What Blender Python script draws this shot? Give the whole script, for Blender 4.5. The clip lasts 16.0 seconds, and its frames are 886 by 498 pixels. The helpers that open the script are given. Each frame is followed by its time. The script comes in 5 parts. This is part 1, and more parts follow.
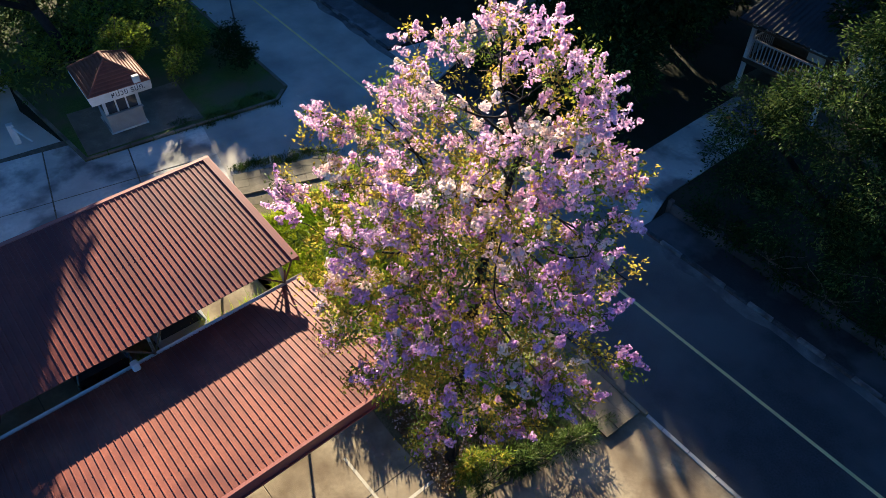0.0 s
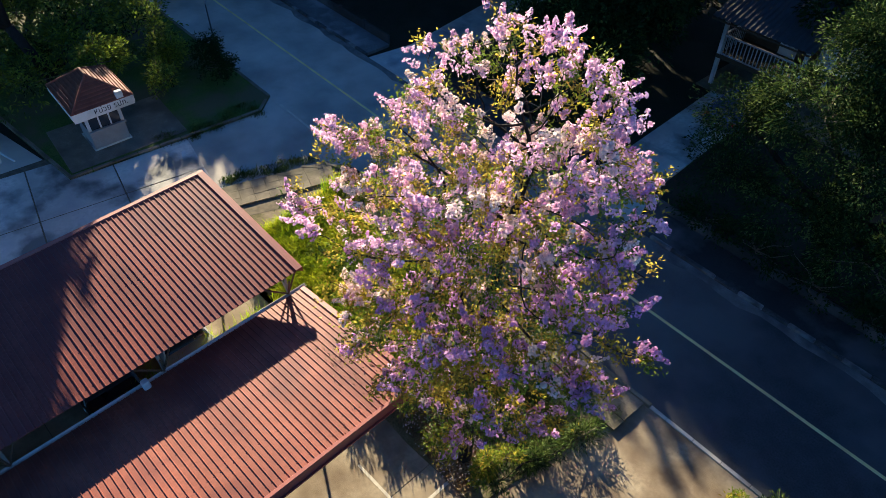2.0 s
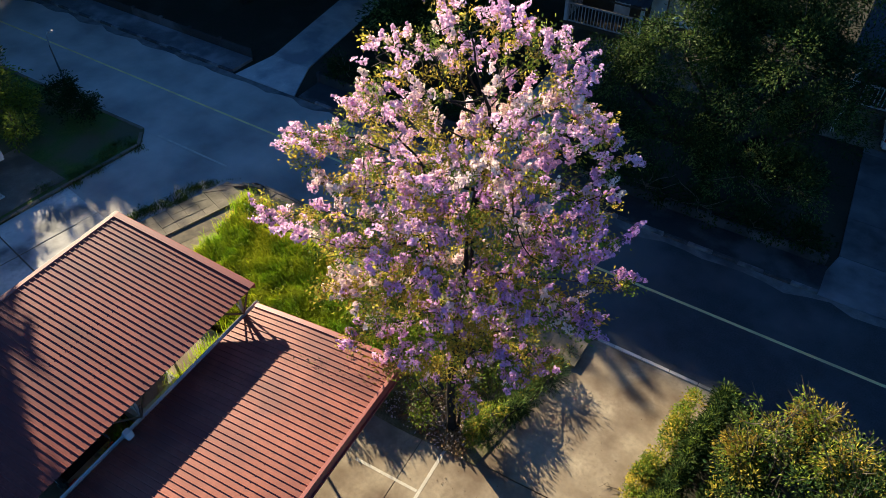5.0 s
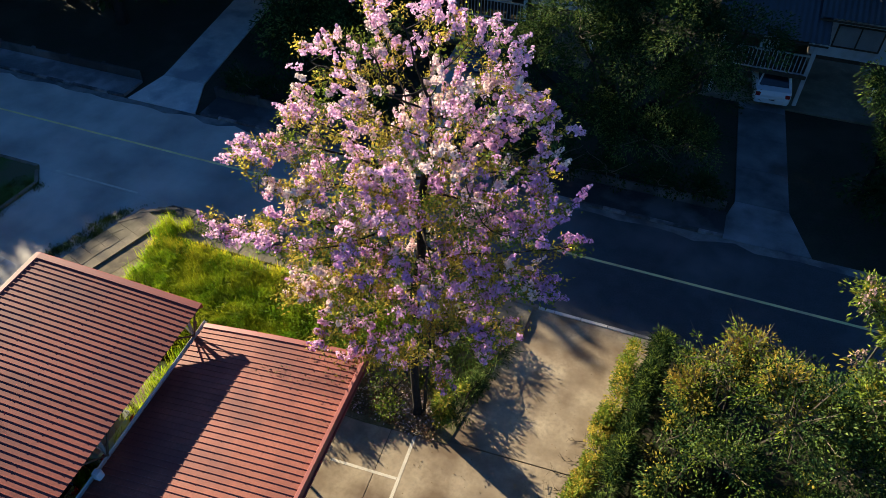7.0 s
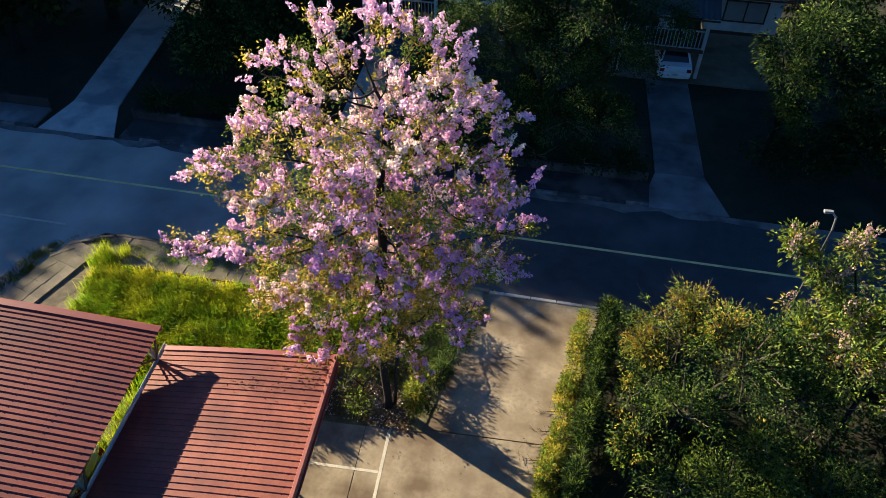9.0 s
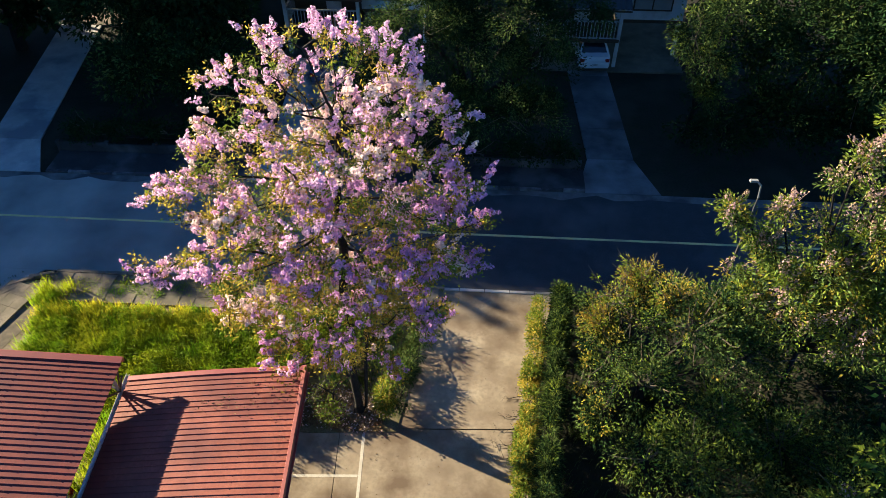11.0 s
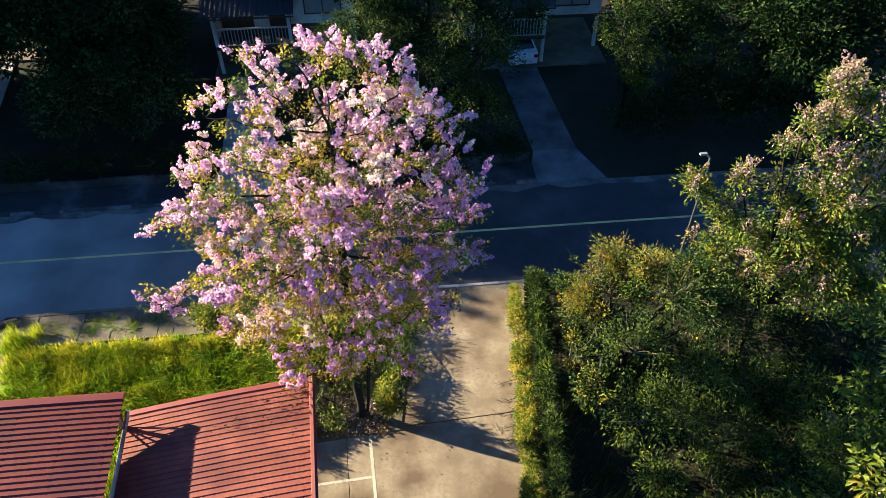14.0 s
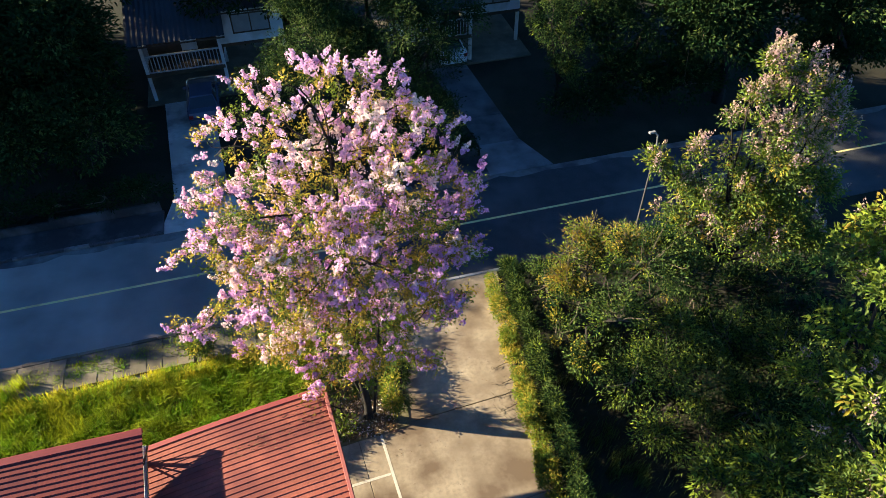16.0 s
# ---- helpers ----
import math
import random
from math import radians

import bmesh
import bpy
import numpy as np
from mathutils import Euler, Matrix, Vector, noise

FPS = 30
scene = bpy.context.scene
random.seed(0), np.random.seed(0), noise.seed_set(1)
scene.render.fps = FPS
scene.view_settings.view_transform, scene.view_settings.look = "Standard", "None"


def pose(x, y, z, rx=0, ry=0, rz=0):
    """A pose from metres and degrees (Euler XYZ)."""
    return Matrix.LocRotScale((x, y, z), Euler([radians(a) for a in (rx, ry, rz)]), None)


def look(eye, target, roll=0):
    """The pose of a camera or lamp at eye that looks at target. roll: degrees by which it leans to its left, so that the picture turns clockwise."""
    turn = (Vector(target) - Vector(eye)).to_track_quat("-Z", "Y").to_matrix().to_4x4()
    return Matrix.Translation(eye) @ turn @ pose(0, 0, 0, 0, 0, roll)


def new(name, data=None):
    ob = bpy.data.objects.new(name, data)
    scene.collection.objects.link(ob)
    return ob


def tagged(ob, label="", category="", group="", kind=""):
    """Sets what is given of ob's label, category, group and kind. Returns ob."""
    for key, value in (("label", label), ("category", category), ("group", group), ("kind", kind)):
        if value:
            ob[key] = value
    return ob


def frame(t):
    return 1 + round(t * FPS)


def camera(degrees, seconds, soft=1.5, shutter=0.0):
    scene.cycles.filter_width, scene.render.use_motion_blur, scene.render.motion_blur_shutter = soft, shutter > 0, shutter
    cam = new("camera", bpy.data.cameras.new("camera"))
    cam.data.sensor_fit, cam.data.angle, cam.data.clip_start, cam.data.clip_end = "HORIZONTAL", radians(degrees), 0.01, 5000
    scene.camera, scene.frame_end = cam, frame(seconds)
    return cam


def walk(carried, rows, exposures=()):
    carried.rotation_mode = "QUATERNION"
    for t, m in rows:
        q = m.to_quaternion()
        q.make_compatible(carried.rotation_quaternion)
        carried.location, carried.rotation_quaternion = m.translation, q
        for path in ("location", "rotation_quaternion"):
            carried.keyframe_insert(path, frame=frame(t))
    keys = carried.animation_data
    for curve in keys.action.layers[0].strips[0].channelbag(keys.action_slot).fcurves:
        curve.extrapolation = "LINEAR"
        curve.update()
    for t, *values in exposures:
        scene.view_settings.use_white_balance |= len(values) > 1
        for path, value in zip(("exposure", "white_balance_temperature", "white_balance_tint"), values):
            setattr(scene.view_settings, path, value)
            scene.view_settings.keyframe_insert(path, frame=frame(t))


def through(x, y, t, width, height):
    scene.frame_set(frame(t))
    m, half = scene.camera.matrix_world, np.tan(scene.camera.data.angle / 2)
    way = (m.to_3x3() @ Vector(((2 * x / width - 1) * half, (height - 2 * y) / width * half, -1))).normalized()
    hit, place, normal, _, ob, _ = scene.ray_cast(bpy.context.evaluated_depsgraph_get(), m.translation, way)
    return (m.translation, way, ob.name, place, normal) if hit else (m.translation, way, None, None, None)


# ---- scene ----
# camera: seconds, place, yaw, pitch, roll
cam = camera(64.44, 16.0, soft=0.5)
PATH = [
    (0.0, 0.000, 0.000, 19.130, 55.80, -44.21, -0.12),
    (0.5, -0.063, -0.111, 19.168, 54.30, -44.21, -0.14),
    (1.0, -0.171, -0.290, 19.249, 53.57, -44.24, -0.09),
    (1.5, -0.335, -0.561, 19.353, 52.99, -44.25, -0.11),
    (2.0, -0.512, -0.934, 19.462, 52.26, -44.21, -0.13),
    (2.5, -0.691, -1.359, 19.574, 50.34, -44.30, -0.28),
    (3.0, -0.912, -1.860, 19.680, 48.16, -44.36, -0.27),
    (3.5, -1.162, -2.367, 19.756, 45.61, -44.33, -0.13),
    (4.0, -1.375, -2.874, 19.804, 42.42, -44.34, -0.31),
    (6.5, -2.511, -4.907, 20.106, 26.41, -44.48, -0.44),
    (7.0, -2.723, -5.168, 20.211, 23.91, -44.56, -0.41),
    (7.5, -2.961, -5.443, 20.316, 21.48, -44.59, -0.37),
    (8.0, -3.196, -5.715, 20.402, 19.05, -44.63, -0.29),
    (8.5, -3.423, -5.973, 20.487, 16.66, -44.66, -0.21),
    (9.0, -3.614, -6.170, 20.586, 14.47, -44.67, -0.16),
    (9.5, -3.760, -6.312, 20.682, 12.46, -44.65, -0.27),
    (12.0, -4.818, -7.132, 21.036, 2.94, -44.31, -0.18),
    (12.5, -5.153, -7.276, 21.094, 1.26, -44.30, -0.09),
    (13.0, -5.539, -7.423, 21.163, 0.08, -44.17, -0.13),
    (13.5, -5.996, -7.540, 21.267, -1.28, -44.13, -0.19),
    (14.0, -6.533, -7.676, 21.400, -2.84, -44.06, -0.17),
    (14.5, -7.134, -7.824, 21.625, -4.69, -44.06, -0.27),
    (15.0, -7.794, -8.010, 21.836, -7.28, -44.11, -0.16),
    (15.5, -8.488, -8.174, 22.070, -10.11, -44.19, -0.40),
    (16.0, -9.138, -8.178, 22.195, -12.63, -44.17, -0.41),
]
walk(cam, [(t, pose(x, y, z, 90 + pitch, 0, yaw) @ pose(0, 0, 0, 0, 0, roll)) for t, x, y, z, yaw, pitch, roll in PATH],
     exposures=((0.0, 1.88), (4.0, 1.82), (7.0, 1.72), (9.5, 1.78), (12.5, 2.04), (16.0, 2.12)))

# ---------------------------------------------------------------- light
SUN_EL, SUN_TO = radians(16.8), radians(-21.0)      # height of the sun; heading in which its light travels
world = bpy.data.worlds.new("sky")
scene.world = world
world.use_nodes = True
wn = world.node_tree
sky = wn.nodes.new("ShaderNodeTexSky")
sky.sky_type = "NISHITA"
sky.sun_disc = False
sky.sun_elevation = SUN_EL
sky.sun_rotation = radians(90) - (SUN_TO + math.pi)
sky.air_density, sky.dust_density, sky.ozone_density = 0.7, 0.0, 3.0
blue = wn.nodes.new("ShaderNodeMix")
blue.data_type, blue.blend_type = "RGBA", "MULTIPLY"
blue.inputs[0].default_value = 1.0
blue.inputs[7].default_value = (0.34, 0.71, 1.06, 1.0)
wn.links.new(sky.outputs[0], blue.inputs[6])
wn.links.new(blue.outputs[2], wn.nodes["Background"].inputs[0])
wn.nodes["Background"].inputs[1].default_value = 0.056
sun_data = bpy.data.lights.new("sun", "SUN")
sun_data.energy, sun_data.angle, sun_data.color = 5.0, radians(0.6), (1.0, 0.86, 0.61)
sun = new("sun", sun_data)
ray_dir = Vector((math.cos(SUN_TO) * math.cos(SUN_EL), math.sin(SUN_TO) * math.cos(SUN_EL), -math.sin(SUN_EL)))
sun.matrix_basis = look(-ray_dir * 60, (0, 0, 0))

# ---------------------------------------------------------------- materials


def shade(name, base, other=None, rough=0.8, metal=0.0, grain=0.0, size=1.0, stain=None, stain_size=0.3, bump=0.0, bump_size=20.0,
          isle=0.0, obj=0.0, through=0.0, spec=0.3, stain_at=(0.48, 0.62)):
    """A surface: base mixed with other by noise of that size (metres), a second, larger stain, bump, and spread from piece to piece."""
    m = bpy.data.materials.new(name)
    m.use_nodes = True
    t = m.node_tree
    n, l = t.nodes, t.links
    b = n["Principled BSDF"]
    b.inputs["Roughness"].default_value, b.inputs["Metallic"].default_value = rough, metal
    b.inputs["Specular IOR Level"].default_value = spec
    co = n.new("ShaderNodeNewGeometry").outputs["Position"]

    def noise_at(scale, detail=4.0):
        k = n.new("ShaderNodeTexNoise")
        k.inputs["Scale"].default_value, k.inputs["Detail"].default_value = scale, detail
        l.new(co, k.inputs["Vector"])
        return k.outputs["Fac"]

    def ramp(sock, a, z):
        k = n.new("ShaderNodeMapRange")
        k.inputs["From Min"].default_value, k.inputs["From Max"].default_value = a, z
        l.new(sock, k.inputs["Value"])
        return k.outputs["Result"]

    def mix(fac, a, c):
        k = n.new("ShaderNodeMix")
        k.data_type = "RGBA"
        for sock, v in ((k.inputs[0], fac), (k.inputs[6], a), (k.inputs[7], c)):
            if isinstance(v, (tuple, list)):
                sock.default_value = (*v, 1.0)
            elif isinstance(v, float):
                sock.default_value = v
            else:
                l.new(v, sock)
        return k.outputs[2]

    col = base
    if other:
        col = mix(ramp(noise_at(1.0 / size), 0.35, 0.65), base, other)
    if grain:
        dark = tuple(c * (1 - grain) for c in base)
        col = mix(ramp(noise_at(9.0 / size, 8.0), 0.42, 0.72), col, dark)
    if stain:
        col = mix(ramp(noise_at(stain_size, 5.0), *stain_at), col, stain)
    if isle or obj:
        h = n.new("ShaderNodeHueSaturation")
        if isle:
            r = n.new("ShaderNodeNewGeometry").outputs["Random Per Island"]
            amount = isle
        else:
            r = n.new("ShaderNodeObjectInfo").outputs["Random"]
            amount = obj
        v = n.new("ShaderNodeMapRange")
        v.inputs["To Min"].default_value, v.inputs["To Max"].default_value = 1 - amount, 1 + amount
        l.new(r, v.inputs["Value"])
        l.new(v.outputs["Result"], h.inputs["Value"])
        if isle:
            w = n.new("ShaderNodeMapRange")
            w.inputs["To Min"].default_value, w.inputs["To Max"].default_value = 0.5 - 0.04 * amount, 0.5 + 0.04 * amount
            q = n.new("ShaderNodeMath")
            q.operation = "FRACT"
            q2 = n.new("ShaderNodeMath")
            q2.operation = "MULTIPLY"
            q2.inputs[1].default_value = 7.31
            l.new(r, q2.inputs[0])
            l.new(q2.outputs[0], q.inputs[0])
            l.new(q.outputs[0], w.inputs["Value"])
            l.new(w.outputs["Result"], h.inputs["Hue"])
        if isinstance(col, tuple):
            h.inputs["Color"].default_value = (*col, 1)
        else:
            l.new(col, h.inputs["Color"])
        col = h.outputs["Color"]
    if isinstance(col, tuple):
        b.inputs["Base Color"].default_value = (*col, 1)
    else:
        l.new(col, b.inputs["Base Color"])
    if bump:
        k = n.new("ShaderNodeBump")
        k.inputs["Strength"].default_value, k.inputs["Distance"].default_value = bump, 0.02
        l.new(noise_at(bump_size, 6.0), k.inputs["Height"])
        l.new(k.outputs[0], b.inputs["Normal"])
    if through:
        tr = n.new("ShaderNodeBsdfTranslucent")
        if isinstance(col, tuple):
            tr.inputs[0].default_value = (*col, 1)
        else:
            l.new(col, tr.inputs[0])
        ms = n.new("ShaderNodeMixShader")
        ms.inputs[0].default_value = through
        l.new(b.outputs[0], ms.inputs[1])
        l.new(tr.outputs[0], ms.inputs[2])
        l.new(ms.outputs[0], n["Material Output"].inputs[0])
    return m


asphalt = shade("asphalt", (0.055, 0.057, 0.06), (0.07, 0.072, 0.075), 0.85, grain=0.3, size=0.5, stain=(0.1, 0.1, 0.1), stain_size=0.22, bump=0.5, bump_size=60)
# skylight at the junction put into the asphalt as paleness, thinning out eastwards
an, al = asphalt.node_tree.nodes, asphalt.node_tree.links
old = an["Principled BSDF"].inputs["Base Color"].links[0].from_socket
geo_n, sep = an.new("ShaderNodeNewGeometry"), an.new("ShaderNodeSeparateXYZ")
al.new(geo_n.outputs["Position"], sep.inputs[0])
west_light, patch, both, blend = an.new("ShaderNodeMapRange"), an.new("ShaderNodeTexNoise"), an.new("ShaderNodeMath"), an.new("ShaderNodeMix")
west_light.inputs["From Min"].default_value, west_light.inputs["From Max"].default_value, west_light.inputs["To Max"].default_value = -6.0, -30.0, 1.15
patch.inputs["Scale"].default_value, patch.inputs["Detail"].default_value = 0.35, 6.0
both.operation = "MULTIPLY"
al.new(sep.outputs["X"], west_light.inputs["Value"])
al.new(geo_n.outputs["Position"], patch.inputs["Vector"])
al.new(west_light.outputs["Result"], both.inputs[0])
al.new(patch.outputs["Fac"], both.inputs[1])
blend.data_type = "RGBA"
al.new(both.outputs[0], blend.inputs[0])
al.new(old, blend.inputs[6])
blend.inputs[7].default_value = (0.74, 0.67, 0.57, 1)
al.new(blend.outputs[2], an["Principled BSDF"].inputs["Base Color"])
concrete = shade("concrete", (0.42, 0.345, 0.24), (0.3, 0.24, 0.165), 0.9, grain=0.32, size=1.3, stain=(0.16, 0.115, 0.075), stain_size=0.6, bump=0.3, bump_size=40, obj=0.06, stain_at=(0.4, 0.62))
pale_concrete = shade("pale_concrete", (0.68, 0.65, 0.58), (0.46, 0.44, 0.4), 0.9, grain=0.25, size=1.6, stain=(0.17, 0.17, 0.16), stain_size=0.45, bump=0.3, bump_size=40, obj=0.1)
path_concrete = shade("path_concrete", (0.6, 0.57, 0.52), (0.44, 0.42, 0.39), 0.9, grain=0.2, size=0.8, stain=(0.3, 0.3, 0.3), stain_size=0.5, bump=0.3, bump_size=30, obj=0.12)
old_concrete = shade("old_concrete", (0.24, 0.205, 0.15), (0.17, 0.145, 0.105), 0.95, grain=0.3, size=0.6, stain=(0.11, 0.1, 0.07), stain_size=0.5, bump=0.5, bump_size=30, obj=0.14)
grey_slab = shade("grey_slab", (0.17, 0.17, 0.165), (0.11, 0.11, 0.11), 0.9, grain=0.3, size=0.8, stain=(0.26, 0.26, 0.25), stain_size=0.5, bump=0.3, bump_size=30)
shaded_concrete = shade("shaded_concrete", (0.05, 0.05, 0.05), (0.035, 0.035, 0.035), 0.9, grain=0.3, size=0.8, stain=(0.11, 0.11, 0.11), stain_size=0.5, bump=0.3, bump_size=30, obj=0.1)
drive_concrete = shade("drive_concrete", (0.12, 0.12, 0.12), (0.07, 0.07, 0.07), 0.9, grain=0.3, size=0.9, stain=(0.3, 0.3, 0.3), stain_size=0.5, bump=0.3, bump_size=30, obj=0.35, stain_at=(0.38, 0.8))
dust_mat = shade("gutter_dust", (0.24, 0.23, 0.21), (0.15, 0.145, 0.135), 0.95, grain=0.3, size=0.5, stain=(0.08, 0.08, 0.08), stain_size=0.6)
kerb_dark = shade("kerb_dark_paint", (0.05, 0.05, 0.05), (0.1, 0.1, 0.1), 0.8, grain=0.3, size=0.3)
kerb_white = shade("kerb_white_paint", (0.27, 0.27, 0.26), (0.12, 0.12, 0.12), 0.8, grain=0.3, size=0.3, stain=(0.07, 0.07, 0.07), stain_size=1.1)
yellow_paint = shade("yellow_paint", (0.95, 0.77, 0.33), (0.9, 0.7, 0.28), 0.7, grain=0.1, size=0.5, stain=(0.66, 0.52, 0.24), stain_size=0.9)
white_line = shade("white_line_paint", (0.66, 0.61, 0.5), (0.5, 0.46, 0.38), 0.8, grain=0.3, size=0.3)
joint_dark = shade("joint_dirt", (0.16, 0.13, 0.09), (0.1, 0.085, 0.06), 0.95, size=0.3)
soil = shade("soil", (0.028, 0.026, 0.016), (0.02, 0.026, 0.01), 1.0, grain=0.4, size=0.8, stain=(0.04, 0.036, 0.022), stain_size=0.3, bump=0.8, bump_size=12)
turf = shade("turf", (0.13, 0.12, 0.055), (0.2, 0.16, 0.09), 1.0, grain=0.4, size=0.5, stain=(0.26, 0.21, 0.15), stain_size=0.5, bump=0.9, bump_size=25)
lawn = shade("lawn", (0.06, 0.12, 0.02), (0.09, 0.14, 0.025), 1.0, grain=0.4, size=0.6, stain=(0.1, 0.1, 0.05), stain_size=0.4, bump=0.9, bump_size=25)
blade_mat = shade("grass_blade", (0.15, 0.29, 0.012), (0.37, 0.41, 0.02), 0.5, size=1.1, isle=0.4, through=0.5)
lit_blade = shade("sunlit_grass_blade", (0.5, 0.44, 0.03), (0.4, 0.4, 0.03), 0.5, size=1.1, isle=0.3, through=0.5)
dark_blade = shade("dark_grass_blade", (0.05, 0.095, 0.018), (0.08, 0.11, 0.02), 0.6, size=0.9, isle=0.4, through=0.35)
bark = shade("bark", (0.016, 0.013, 0.011), (0.03, 0.025, 0.021), 0.95, grain=0.4, size=0.15, bump=0.8, bump_size=18)
twig_mat = shade("pale_twig", (0.17, 0.14, 0.1), (0.1, 0.085, 0.06), 0.9, grain=0.3, size=0.2)
leaf_gold = shade("golden_leaf", (0.5, 0.39, 0.065), (0.36, 0.31, 0.045), 0.65, size=0.7, isle=0.4, spec=0.12, through=0.58)
leaf_lime = shade("lime_leaf", (0.2, 0.265, 0.03), (0.14, 0.19, 0.026), 0.65, size=1.0, isle=0.45, spec=0.12, through=0.32)
leaf_rust = shade("rusty_leaf", (0.27, 0.16, 0.02), (0.2, 0.16, 0.02), 0.55, size=0.7, isle=0.4, through=0.4)
leaf_mid = shade("mid_green_leaf", (0.075, 0.122, 0.03), (0.1, 0.145, 0.032), 0.6, size=1.2, isle=0.5, spec=0.12, through=0.25)
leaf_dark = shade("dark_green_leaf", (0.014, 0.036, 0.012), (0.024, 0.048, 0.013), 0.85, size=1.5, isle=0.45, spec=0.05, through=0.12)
leaf_dry = shade("dry_leaf", (0.12, 0.07, 0.035), (0.2, 0.13, 0.06), 0.8, size=0.6, isle=0.5, through=0.15)
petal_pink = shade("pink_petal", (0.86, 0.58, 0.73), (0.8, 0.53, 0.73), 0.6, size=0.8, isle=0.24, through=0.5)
# pink petals with the blue shade of the crown mixed into their colour
petal_shade = shade("shaded_violet_petal", (0.68, 0.39, 0.7), (0.77, 0.46, 0.7), 0.6, size=0.8, isle=0.28, through=0.5)
petal_pale = shade("pale_petal", (0.9, 0.76, 0.68), (0.88, 0.66, 0.68), 0.6, size=0.8, isle=0.2, through=0.42)
petal_tan = shade("faded_petal", (0.42, 0.31, 0.19), (0.46, 0.29, 0.3), 0.7, size=0.8, isle=0.3, through=0.3)
# two reds for one paint: the roof tilted to the sun is lightened
sunward_red = shade("sunward_roof_paint", (0.31, 0.1, 0.07), (0.26, 0.08, 0.058), 0.55, grain=0.3, size=0.7, stain=(0.18, 0.055, 0.045), stain_size=0.6, obj=0.11, spec=0.15, bump=0.06, bump_size=30)
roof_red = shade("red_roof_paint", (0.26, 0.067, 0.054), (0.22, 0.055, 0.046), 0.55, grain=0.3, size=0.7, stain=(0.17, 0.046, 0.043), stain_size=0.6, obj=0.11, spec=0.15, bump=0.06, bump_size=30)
trim_red = shade("red_trim_paint", (0.31, 0.07, 0.06), (0.26, 0.055, 0.05), 0.45, grain=0.15, size=0.7, spec=0.4)
trim_pink = shade("weathered_trim_paint", (0.42, 0.14, 0.115), (0.34, 0.1, 0.085), 0.6, grain=0.2, size=0.5)
steel = shade("galvanised_steel", (0.4, 0.41, 0.42), (0.3, 0.3, 0.31), 0.45, 0.6, grain=0.2, size=0.4)
dull_steel = shade("dull_steel", (0.11, 0.11, 0.11), (0.07, 0.07, 0.07), 0.6, 0.3, grain=0.2, size=0.4)
steel_paint = shade("pale_painted_steel", (0.36, 0.35, 0.31), (0.27, 0.26, 0.23), 0.5, grain=0.2, size=0.4)
rust_steel = shade("rusty_steel", (0.12, 0.07, 0.045), (0.2, 0.12, 0.07), 0.8, 0.2, grain=0.3, size=0.3)
white_paint = shade("white_paint", (0.72, 0.72, 0.71), (0.6, 0.6, 0.58), 0.6, grain=0.12, size=0.6, stain=(0.48, 0.46, 0.42), stain_size=0.8)
grey_paint = shade("grey_paint", (0.34, 0.34, 0.33), (0.27, 0.27, 0.26), 0.7, grain=0.15, size=0.5)
tile_red = shade("red_roof_tile", (0.26, 0.085, 0.05), (0.19, 0.06, 0.04), 0.7, grain=0.2, size=0.4, obj=0.15)
house_roof = shade("grey_roof_sheet", (0.055, 0.058, 0.062), (0.04, 0.043, 0.047), 0.6, grain=0.2, size=0.8, obj=0.08)
timber = shade("dark_timber", (0.1, 0.065, 0.04), (0.07, 0.045, 0.03), 0.8, grain=0.3, size=0.2)
rail_paint = shade("dull_white_paint", (0.42, 0.42, 0.42), (0.32, 0.32, 0.32), 0.7, grain=0.2, size=0.5)
ink = shade("dark_lettering", (0.02, 0.02, 0.03), None, 0.6)
rubber = shade("rubber", (0.02, 0.02, 0.02), (0.03, 0.03, 0.03), 0.8, size=0.2)
car_white = shade("white_car_paint", (0.75, 0.75, 0.75), (0.7, 0.7, 0.7), 0.25, size=1.0, spec=0.6)
car_blue = shade("blue_grey_car_paint", (0.06, 0.08, 0.13), (0.05, 0.07, 0.11), 0.25, size=1.0, spec=0.6)
car_dark = shade("black_car_paint", (0.015, 0.017, 0.02), (0.02, 0.022, 0.025), 0.22, size=1.0, spec=0.6)
car_silver = shade("silver_car_paint", (0.42, 0.43, 0.44), (0.38, 0.39, 0.4), 0.3, 0.4, size=1.0, spec=0.6)
chrome = shade("bright_metal", (0.6, 0.6, 0.62), None, 0.2, 1.0)
lamp_red = shade("red_lens", (0.3, 0.02, 0.02), None, 0.2)
lamp_clear = shade("clear_lens", (0.6, 0.6, 0.6), None, 0.15)
glass = shade("dark_glass", (0.02, 0.025, 0.03), None, 0.06, spec=0.8)

# ---------------------------------------------------------------- geometry helpers


